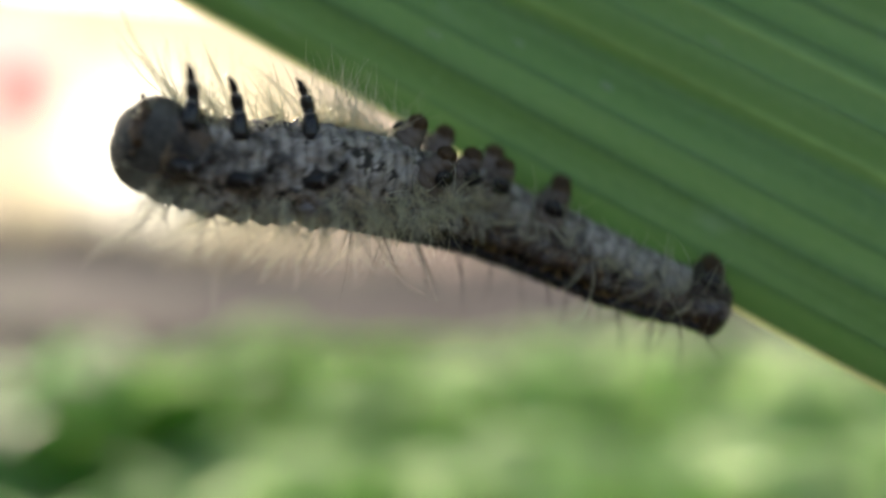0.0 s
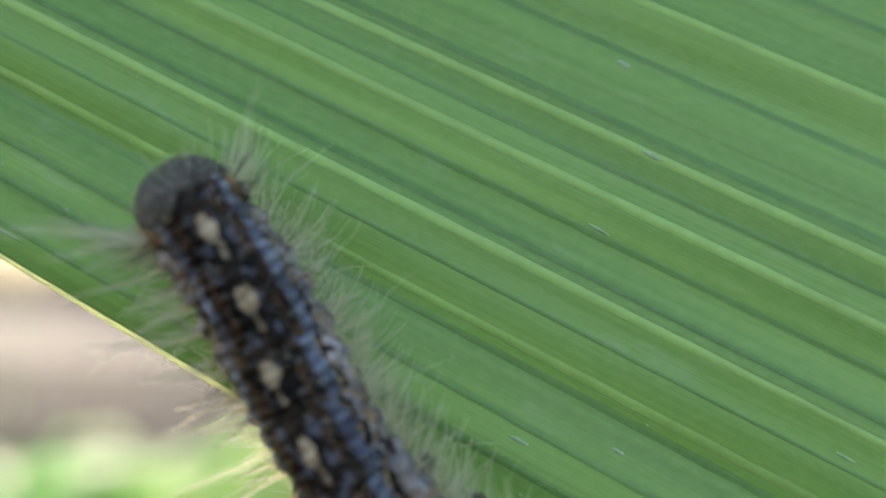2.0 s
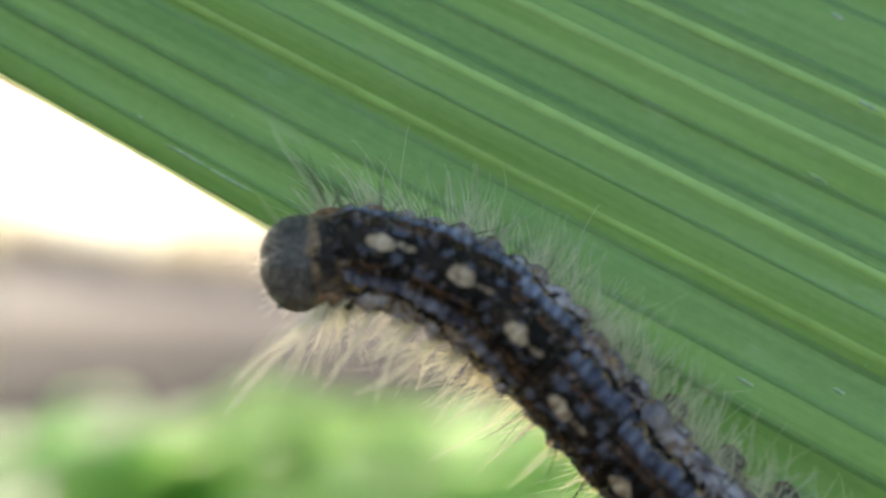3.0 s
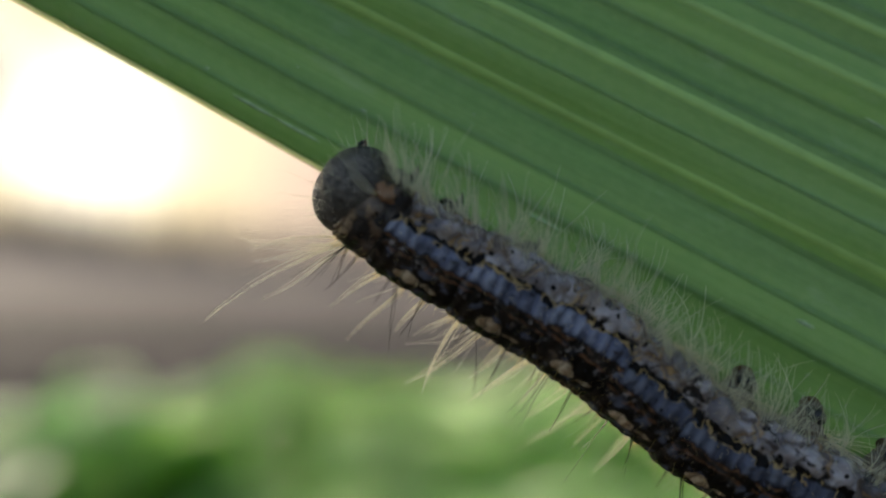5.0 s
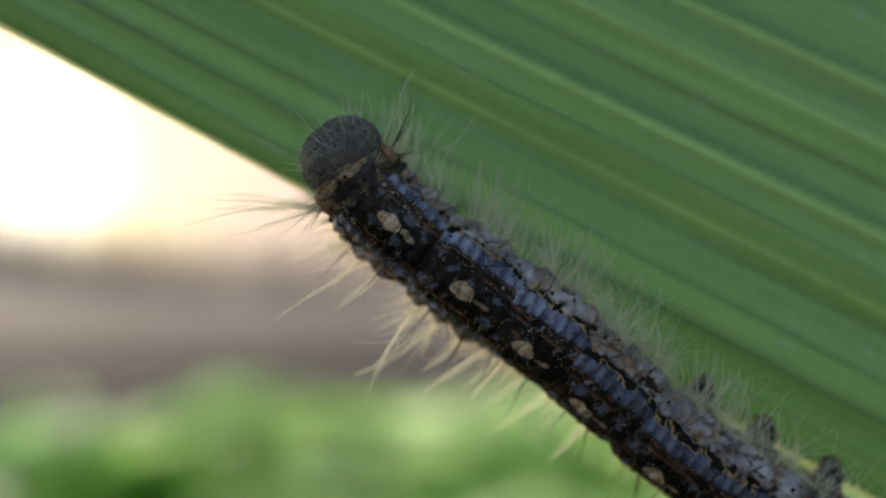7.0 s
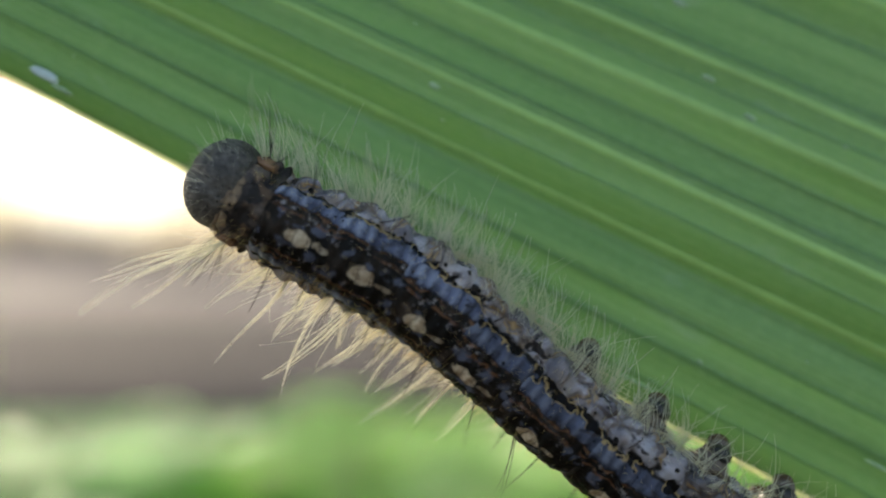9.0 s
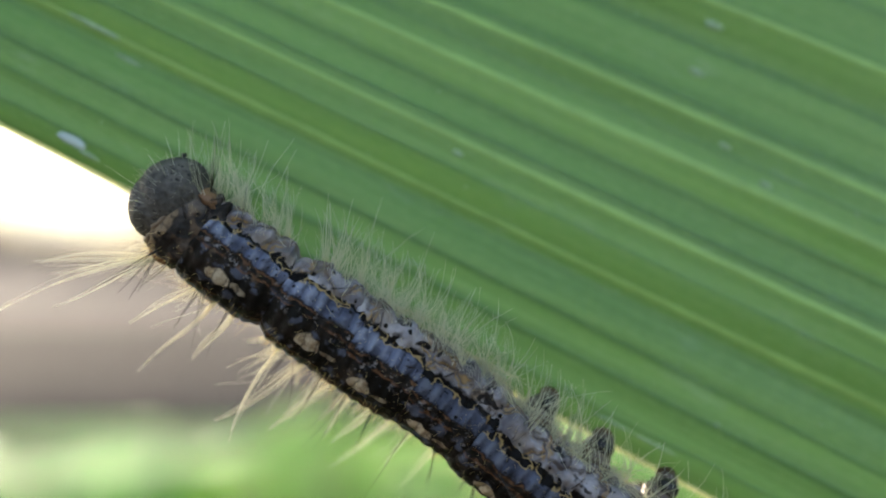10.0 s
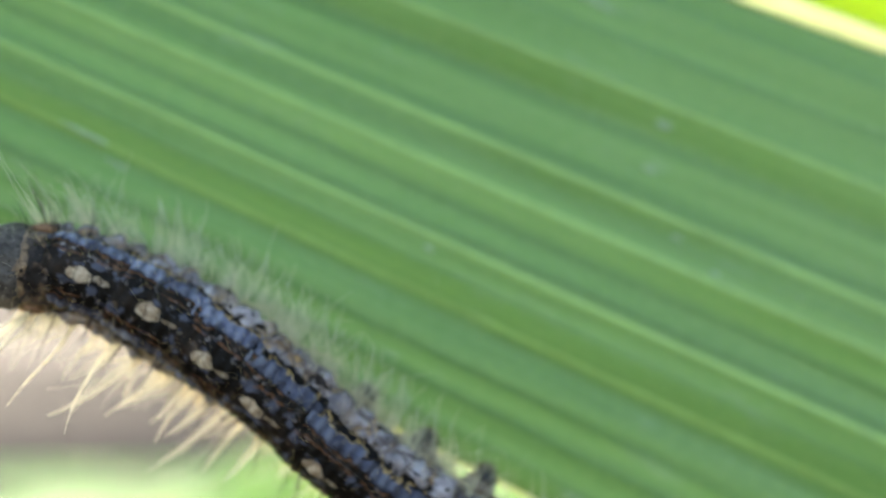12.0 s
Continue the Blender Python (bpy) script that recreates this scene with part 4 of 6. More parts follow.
def garden_plant(x, y, top, seed, mat, label, fall=0.05):
    """A clump of broad arching leaves on thin stems; top is the height of its highest leaves, fall how far down they reach."""
    rnd = random.Random(seed)
    root = new("garden_plant")
    root.location = (x, y, GROUND_Z)
    tagged(root, label, "plant", "leafy plants behind the leaf")
    high = top - GROUND_Z
    stems = bmesh.new()
    for k in range(7):
        a = rnd.uniform(0, 6.28)
        tip = Vector((math.cos(a) * 0.05, math.sin(a) * 0.04, high - rnd.uniform(0.01, 0.05)))
        tube(stems, [Vector((0, 0, -0.03)), Vector((tip.x * 0.4, tip.y * 0.4, high * 0.5)), tip], [0.003, 0.0025, 0.001], 5)
    tagged(part("stem", stems, STEM, root), kind="stuff")
    for k in range(95):
        q = Vector((rnd.gauss(0, 0.028), rnd.gauss(0, 0.02), high - 0.012 - abs(rnd.gauss(0, fall))))
        b = rnd.uniform(0, 6.28)
        d = Vector((math.cos(b), 0.6 * math.sin(b), rnd.uniform(-0.5, 0.5))).normalized()
        s = d.cross(Vector((0, 0, 1))).normalized()
        u = s.cross(d)
        ln, wd = rnd.uniform(0.03, 0.06), rnd.uniform(0.005, 0.01)
        rows = []
        for i in range(6):
            f = i / 5
            c = q + d * ln * f - Vector((0, 0, 1)) * ln * 0.45 * f * f
            ww = wd * math.sin(math.pi * min(0.97, f * 0.86 + 0.1))
            rows.append([c - s * ww + u * ww * 0.3, c, c + s * ww + u * ww * 0.3])
        bm = bmesh.new()
        grid(bm, rows)
        part("leaf", bm, mat, root)


def flower(x, y, z, size, seed):
    """A pink bloom on a tall stem."""
    rnd = random.Random(seed)
    root = new("pink_flower")
    root.location = (x, y, GROUND_Z)
    tagged(root, "pink flower on a thin green stem in the garden", "flower")
    h = z - GROUND_Z
    bm = bmesh.new()
    tube(bm, [Vector((0, 0, -0.02)), Vector((0.02, 0, h * 0.5)), Vector((0, 0, h))], [0.006, 0.005, 0.004], 6)
    part("stem", bm, STEM, root)
    for k in range(8):
        a = 2 * math.pi * k / 8
        d, s = Vector((math.cos(a), -0.35, math.sin(a))).normalized(), Vector((-math.sin(a), 0, math.cos(a)))
        bm = bmesh.new()
        rows = []
        for i in range(6):
            f = i / 5
            w = size * 0.42 * math.sin(math.pi * min(0.95, 0.15 + f * 0.75))
            c = Vector((0, 0, h)) + d * size * f + Vector((0, -0.15 * size * math.sin(f * 3), 0))
            rows.append([c - s * w, c + Vector((0, 0.1 * w, 0)), c + s * w])
        grid(bm, rows)
        part("petal", bm, PETAL, root)
    bm = bmesh.new()
    blob(bm, (0, -0.01, h), size * 0.2, size * 0.15, size * 0.2, 12, 8)
    part("flower_heart", bm, MARGIN, root)


def patch(x, y, rx, ry, label):
    """A low dark patch in the lawn."""
    bm = bmesh.new()
    blob(bm, (0, 0, 0), rx, ry, 0.03, 28, 14, lambda d: 1 + 0.2 * noise.noise(d * 2 + Vector((x, y, 0))))
    ob = part("dark_patch", bm, DARK_PATCH)
    ob.location = (x, y, GROUND_Z + 0.02)
    tagged(ob, label, "soil")


MID_PLANT, PALE_PLANT, BRIGHT_PLANT = "low mid-green leafy plant", "low pale green leafy plant", "taller bright green leafy plant"
for x, y, top, seed, mat, label in [
        (-0.26, 0.36, -0.082, 11, FOLIAGE, MID_PLANT), (-0.18, 0.33, -0.08, 12, FOLIAGE, MID_PLANT), (-0.11, 0.35, -0.074, 13, FOLIAGE, MID_PLANT),
        (-0.05, 0.33, -0.073, 14, FOLIAGE, MID_PLANT), (0.005, 0.37, -0.067, 21, FOLIAGE, MID_PLANT), (0.02, 0.33, -0.063, 15, BRIGHT_FOLIAGE, BRIGHT_PLANT),
        (0.06, 0.36, -0.066, 16, PALE_FOLIAGE, PALE_PLANT), (0.075, 0.29, -0.082, 23, PALE_FOLIAGE, PALE_PLANT), (0.12, 0.35, -0.062, 17, PALE_FOLIAGE, PALE_PLANT),
        (0.15, 0.31, -0.074, 24, BRIGHT_FOLIAGE, BRIGHT_PLANT), (0.18, 0.36, -0.062, 18, PALE_FOLIAGE, PALE_PLANT), (0.23, 0.34, -0.062, 19, PALE_FOLIAGE, PALE_PLANT),
        (0.30, 0.36, -0.065, 20, PALE_FOLIAGE, PALE_PLANT), (-0.08, 0.23, -0.108, 31, PALE_FOLIAGE, PALE_PLANT), (-0.01, 0.22, -0.104, 32, PALE_FOLIAGE, PALE_PLANT),
        (0.05, 0.23, -0.086, 33, PALE_FOLIAGE, PALE_PLANT), (0.1, 0.22, -0.083, 34, PALE_FOLIAGE, PALE_PLANT), (0.16, 0.23, -0.078, 35, PALE_FOLIAGE, PALE_PLANT),
        (0.22, 0.26, -0.075, 36, PALE_FOLIAGE, PALE_PLANT), (0.28, 0.29, -0.072, 37, PALE_FOLIAGE, PALE_PLANT)]:
    garden_plant(x, y, top, seed, mat, label, 0.044 if x < 0.03 else 0.05)
flower(-1.19, 3.0, 0.49, 0.2, 1)
patch(-1.15, 2.5, 0.42, 0.36, "dark brown patch in the lawn")


# the bright hazy sky low over the land, with the glare in it
GLARE_TURN, GLARE_UP, HAZE_FAR = radians(-16.8), radians(6.6), 150.0


def haze_material():
    m, nodes, links, p = material("hazy_sky")
    n = Net(m)
    c = n.place()
    x, y, z = n.parts(c)
    turn = n.math("ARCTAN2", x, y)
    up = n.math("DIVIDE", z, HAZE_FAR)
    dx, dz = n.math("SUBTRACT", turn, GLARE_TURN), n.math("SUBTRACT", up, GLARE_UP)
    away = n.math("SQRT", n.math("ADD", n.math("MULTIPLY", dx, dx), n.math("MULTIPLY", dz, dz)))
    veil = n.noise(n.join(n.math("MULTIPLY", turn, 9.0), n.math("MULTIPLY", up, 16.0), 0.0), 1.0, 2, 0.5)
    col = n.mix(n.ramp(veil, 0.35, 0.65), (0.66, 0.5, 0.45), (0.74, 0.63, 0.52))
    col = n.mix(n.ramp(away, 0.19, 0.06), col, (1.0, 0.88, 0.58))
    col = n.mix(n.ramp(away, 0.09, 0.03), col, (1.6, 1.55, 1.4))
    e = nodes.new("ShaderNodeEmission")
    links.new(col, e.inputs[0])
    links.new(e.outputs[0], nodes["Material Output"].inputs[0])
    return m


bm = bmesh.new()
grid(bm, [[Vector((HAZE_FAR * math.sin(radians(a)), HAZE_FAR * math.cos(radians(a)), z)) for z in (-2, 8, 18, 28, 38)] for a in range(-50, 51, 4)])
haze = part("sky_backdrop", bm, haze_material())
tagged(haze, "bright peach-coloured hazy sky low over the land", "sky", kind="structure")


# ---- movement ----
def motions():
    for leg, hip, side in LEGS:
        splayed = pose(*hip, 52, -6, 0) if side > 0 else pose(*hip, 8, 40, 0)
        lifted = pose(*hip, 40, -16, 0) if side > 0 else pose(*hip, 6, 12, 0)
        lowered = pose(*hip, 22, -38, 0) if side > 0 else pose(*hip, 2, -30, 0)
        reaching, tucking, folded = pose(*hip, side * 10, -42, 0), pose(*hip, -side * 26, -4, 0), pose(*hip, -side * 62, 40, 0)
        walk(leg, [(0, splayed), (0.3, lifted), (0.5, lowered), (0.7, reaching), (0.9, tucking), (1.1, folded), (12, folded)])
    walk(BODY[0], [
        (0, pose(-0.00302, -0.00899, -0.00364, 100.9, -13.8, -153.7)),
        (0.3, pose(-0.00806, -0.00353, 0.00503, 135.3, -53.5, 179.9)),
        (0.5, pose(-0.00616, -0.00030, 0.00759, -175.6, -67.6, 155.0)),
        (0.7, pose(-0.00318, 0.00201, 0.01406, 45.9, -84.4, -29.4)),
        (1, pose(-0.00258, -0.00074, 0.01343, -135.0, -80.7, -155.5)),
        (1.2, pose(-0.00305, -0.00102, 0.01413, -107.1, -71.2, -170.9)),
        (1.5, pose(-0.00291, -0.00101, 0.01624, -121.9, -82.8, -156.7)),
        (2, pose(-0.00661, -0.00191, 0.01589, -89.3, -50.5, -170.2)),
        (2.5, pose(-0.00999, -0.00318, 0.01223, -75.4, -9.4, -167.2)),
        (2.7, pose(-0.01138, -0.00235, 0.01116, -73.6, 1.2, -174.0)),
        (3, pose(-0.01321, -0.00112, 0.01023, -75.0, 3.8, 178.8)),
        (3.2, pose(-0.01321, -0.00117, 0.01031, -74.4, -3.0, 179.5)),
        (3.5, pose(-0.01446, -0.00136, 0.01239, -82.1, -23.3, -178.5)),
        (3.7, pose(-0.01492, -0.00133, 0.01241, -90.5, -27.7, -178.1)),
        (4.1, pose(-0.01479, -0.00118, 0.01221, -98.8, -29.4, -178.7)),
        (4.5, pose(-0.01451, -0.00084, 0.01175, -117.6, -33.2, -179.0)),
        (4.9, pose(-0.01422, -0.00050, 0.01130, -137.3, -37.0, -177.8)),
        (5.3, pose(-0.01409, -0.00035, 0.01110, -146.6, -38.5, -176.7)),
        (5.5, pose(-0.01507, -0.00036, 0.01138, -148.4, -38.6, -176.8)),
        (6, pose(-0.01363, -0.00067, 0.01286, -118.4, -48.3, -174.6)),
        (6.5, pose(-0.01163, -0.00143, 0.01325, -96.9, -54.1, -173.6)),
        (7, pose(-0.01569, -0.00127, 0.01493, -102.5, -50.6, -173.3)),
        (7.5, pose(-0.02462, -0.00092, 0.01861, -113.6, -42.8, -174.3)),
        (8, pose(-0.03355, -0.00056, 0.02230, -123.7, -35.3, -176.9)),
        (8.5, pose(-0.03761, -0.00040, 0.02398, -128.1, -32.0, -178.6)),
        (9, pose(-0.03910, -0.00111, 0.02535, -100.4, -31.4, -178.0)),
        (9.5, pose(-0.04144, -0.00109, 0.02681, -120.7, -42.1, -176.9)),
        (10, pose(-0.04343, -0.00091, 0.02818, -115.5, -44.3, -177.0)),
        (10.5, pose(-0.04406, -0.00119, 0.03076, -96.5, -58.0, -174.6)),
        (11, pose(-0.04526, -0.00120, 0.03240, -97.3, -65.6, -175.1)),
        (11.3, pose(-0.04727, -0.00128, 0.03127, -97.9, -39.6, -177.1)),
        (11.5, pose(-0.04866, -0.00129, 0.03144, -94.4, -33.3, -177.1)),
        (12, pose(-0.05120, -0.00139, 0.03017, -91.6, -10.4, -178.9))])
    walk(BODY[1], [
        (0, pose(-0.00180, -0.00867, -0.00412, 101.0, -13.8, -153.7)),
        (0.3, pose(-0.00769, -0.00357, 0.00441, 135.4, -53.5, 179.9)),
        (0.5, pose(-0.00560, -0.00122, 0.00602, -175.5, -67.6, 155.0)),
        (0.7, pose(-0.00333, 0.00209, 0.01262, 46.0, -84.4, -29.4)),
        (1, pose(-0.00253, -0.00069, 0.01264, -134.9, -80.7, -155.5)),
        (1.2, pose(-0.00279, -0.00095, 0.01334, -107.1, -71.2, -170.9)),
        (1.5, pose(-0.00284, -0.00094, 0.01511, -121.8, -82.8, -156.7)),
        (2, pose(-0.00597, -0.00180, 0.01511, -89.3, -50.5, -170.2)),
        (2.5, pose(-0.00853, -0.00295, 0.01222, -75.7, -9.4, -167.2)),
        (2.7, pose(-0.00975, -0.00223, 0.01138, -73.7, 1.2, -174.0)),
        (3, pose(-0.01141, -0.00116, 0.01054, -75.2, 3.8, 178.8)),
        (3.2, pose(-0.01147, -0.00119, 0.01024, -74.4, -3.0, 179.5)),
        (3.5, pose(-0.01281, -0.00133, 0.01169, -82.1, -23.3, -178.5)),
        (3.7, pose(-0.01325, -0.00128, 0.01145, -90.6, -27.7, -178.1)),
        (4.1, pose(-0.01321, -0.00112, 0.01120, -98.9, -29.4, -178.7)),
        (4.5, pose(-0.01312, -0.00077, 0.01064, -117.5, -33.2, -179.0)),
        (4.9, pose(-0.01304, -0.00042, 0.01008, -137.1, -37.0, -177.8)),
        (5.3, pose(-0.01300, -0.00026, 0.00983, -146.3, -38.5, -176.7)),
        (5.5, pose(-0.01387, -0.00027, 0.01004, -148.2, -38.6, -176.8)),
        (6, pose(-0.01263, -0.00054, 0.01138, -118.2, -48.3, -174.6)),
        (6.5, pose(-0.01068, -0.00130, 0.01174, -96.8, -54.1, -173.6)),
        (7, pose(-0.01467, -0.00115, 0.01347, -102.4, -50.6, -173.3)),
        (7.5, pose(-0.02346, -0.00082, 0.01727, -113.4, -42.8, -174.3)),
        (8, pose(-0.03225, -0.00050, 0.02107, -123.4, -35.3, -177.0)),
        (8.5, pose(-0.03624, -0.00035, 0.02280, -127.8, -32.0, -178.6)),
        (9, pose(-0.03762, -0.00105, 0.02431, -100.3, -31.4, -178.0)),
        (9.5, pose(-0.04023, -0.00101, 0.02548, -120.6, -42.1, -176.9)),
        (10, pose(-0.04244, -0.00082, 0.02669, -115.2, -44.3, -177.0)),
        (10.5, pose(-0.04344, -0.00110, 0.02931, -96.3, -58.0, -174.6)),
        (11, pose(-0.04483, -0.00113, 0.03066, -97.0, -65.6, -175.1)),
        (11.3, pose(-0.04587, -0.00122, 0.03016, -97.9, -39.6, -177.1)),
        (11.5, pose(-0.04715, -0.00120, 0.03050, -94.4, -33.3, -177.1)),
        (12, pose(-0.04946, -0.00137, 0.02996, -91.7, -10.4, -178.9))])
    walk(BODY[2], [
        (0, pose(0.00043, -0.00729, -0.00458, 102.8, -3.9, -151.9)),
        (0.3, pose(-0.00554, -0.00353, 0.00163, 128.6, -40.1, -174.8)),
        (0.5, pose(-0.00435, -0.00115, 0.00273, 151.3, -54.9, -171.9)),
        (0.7, pose(-0.00349, 0.00219, 0.01045, 129.0, -87.5, -113.3)),
        (1, pose(-0.00230, -0.00061, 0.01157, -122.4, -71.4, -169.4)),
        (1.2, pose(-0.00243, -0.00092, 0.01227, -105.1, -69.2, -173.3)),
        (1.5, pose(-0.00262, -0.00089, 0.01371, -110.6, -76.1, -168.7)),
        (2, pose(-0.00517, -0.00166, 0.01413, -90.6, -53.7, -168.2)),
        (2.5, pose(-0.00691, -0.00248, 0.01171, -77.5, -27.1, -164.3)),
        (2.7, pose(-0.00763, -0.00196, 0.01124, -74.4, -18.2, -172.0)),
        (3, pose(-0.00894, -0.00120, 0.01051, -74.0, -11.8, 179.9)),
        (3.2, pose(-0.00915, -0.00120, 0.01010, -73.9, -15.8, -179.6)),
        (3.5, pose(-0.01054, -0.00126, 0.01070, -82.0, -26.5, -178.5)),
        (3.7, pose(-0.01082, -0.00119, 0.01025, -90.7, -26.4, -178.2)),
        (4.1, pose(-0.01074, -0.00102, 0.00992, -99.2, -27.1, -178.4)),
        (4.5, pose(-0.01058, -0.00066, 0.00918, -117.9, -28.5, -178.4)),
        (4.9, pose(-0.01041, -0.00030, 0.00844, -137.0, -29.9, -177.8)),
        (5.3, pose(-0.01033, -0.00013, 0.00811, -145.7, -30.5, -177.4)),
        (5.5, pose(-0.01113, -0.00014, 0.00823, -147.9, -32.1, -177.5)),
        (6, pose(-0.01057, -0.00038, 0.00941, -116.9, -38.5, -176.7)),
        (6.5, pose(-0.00899, -0.00113, 0.00958, -94.6, -43.3, -176.6)),
        (7, pose(-0.01279, -0.00100, 0.01141, -100.2, -41.3, -176.3)),
        (7.5, pose(-0.02115, -0.00071, 0.01544, -112.0, -36.8, -176.5)),
        (8, pose(-0.02951, -0.00042, 0.01946, -123.2, -32.5, -177.8)),
        (8.5, pose(-0.03331, -0.00029, 0.02129, -128.1, -30.6, -178.7)),
        (9, pose(-0.03476, -0.00095, 0.02270, -100.8, -27.8, -177.7)),
        (9.5, pose(-0.03769, -0.00088, 0.02341, -121.3, -36.3, -176.8)),
        (10, pose(-0.03998, -0.00073, 0.02482, -115.6, -35.3, -178.3)),
        (10.5, pose(-0.04225, -0.00102, 0.02786, -96.0, -45.7, -176.9)),
        (11, pose(-0.04349, -0.00104, 0.02848, -97.3, -51.1, -176.8)),
        (11.3, pose(-0.04405, -0.00112, 0.02860, -97.5, -40.8, -177.4)),
        (11.5, pose(-0.04465, -0.00108, 0.02880, -93.8, -36.4, -177.4)),
        (12, pose(-0.04698, -0.00131, 0.02939, -89.2, -21.9, -178.8))])
    walk(BODY[3], [
        (0, pose(0.00391, -0.00563, -0.00456, 106.7, -1.0, -157.9)),
        (0.3, pose(-0.00194, -0.00305, -0.00045, 131.0, -26.0, -176.3)),
        (0.5, pose(-0.00164, -0.00066, 0.00032, 152.5, -36.8, -175.3)),
        (0.7, pose(-0.00325, 0.00229, 0.00781, -176.0, -77.9, -172.1)),
        (1, pose(-0.00119, -0.00044, 0.00858, -126.6, -69.1, -170.9)),
        (1.2, pose(-0.00128, -0.00077, 0.00933, -111.0, -68.3, -172.3)),
        (1.5, pose(-0.00172, -0.00072, 0.01052, -112.7, -71.6, -170.7)),
        (2, pose(-0.00309, -0.00120, 0.01109, -98.0, -57.7, -166.0)),
        (2.5, pose(-0.00423, -0.00173, 0.00994, -88.5, -38.6, -161.8)),
        (2.7, pose(-0.00462, -0.00150, 0.00968, -84.5, -33.8, -170.0)),
        (3, pose(-0.00515, -0.00117, 0.00924, -81.1, -26.7, -179.2)),
        (3.2, pose(-0.00520, -0.00115, 0.00846, -80.7, -28.1, -178.8)),
        (3.5, pose(-0.00607, -0.00114, 0.00833, -87.6, -31.0, -177.8)),
        (3.7, pose(-0.00626, -0.00105, 0.00798, -96.0, -30.2, -177.5)),
        (4.1, pose(-0.00626, -0.00088, 0.00764, -103.6, -30.1, -177.4)),
        (4.5, pose(-0.00625, -0.00050, 0.00690, -120.2, -29.9, -177.2)),
        (4.9, pose(-0.00623, -0.00013, 0.00617, -136.8, -29.6, -177.1)),
        (5.3, pose(-0.00623, 0.00004, 0.00583, -144.3, -29.5, -177.1)),
        (5.5, pose(-0.00688, 0.00004, 0.00566, -146.0, -31.4, -177.2)),
        (6, pose(-0.00660, -0.00020, 0.00658, -122.6, -35.8, -176.5)),
        (6.5, pose(-0.00502, -0.00096, 0.00640, -106.0, -36.8, -176.6)),
        (7, pose(-0.00870, -0.00084, 0.00825, -110.1, -36.1, -176.7)),
        (7.5, pose(-0.01681, -0.00057, 0.01234, -119.0, -34.5, -177.1)),
        (8, pose(-0.02492, -0.00030, 0.01642, -127.8, -33.0, -177.8)),
        (8.5, pose(-0.02860, -0.00018, 0.01827, -131.7, -32.4, -178.2)),
        (9, pose(-0.03150, -0.00081, 0.02108, -107.5, -29.6, -176.8)),
        (9.5, pose(-0.03407, -0.00067, 0.02095, -125.1, -32.1, -175.7)),
        (10, pose(-0.03536, -0.00060, 0.02168, -120.2, -34.1, -177.6)),
        (10.5, pose(-0.03885, -0.00085, 0.02459, -102.4, -40.1, -176.7)),
        (11, pose(-0.04012, -0.00087, 0.02480, -104.4, -41.9, -176.8)),
        (11.3, pose(-0.04058, -0.00097, 0.02558, -103.2, -38.9, -177.4)),
        (11.5, pose(-0.04098, -0.00092, 0.02593, -99.6, -37.1, -176.9)),
        (12, pose(-0.04326, -0.00125, 0.02747, -93.5, -30.5, -178.8))])
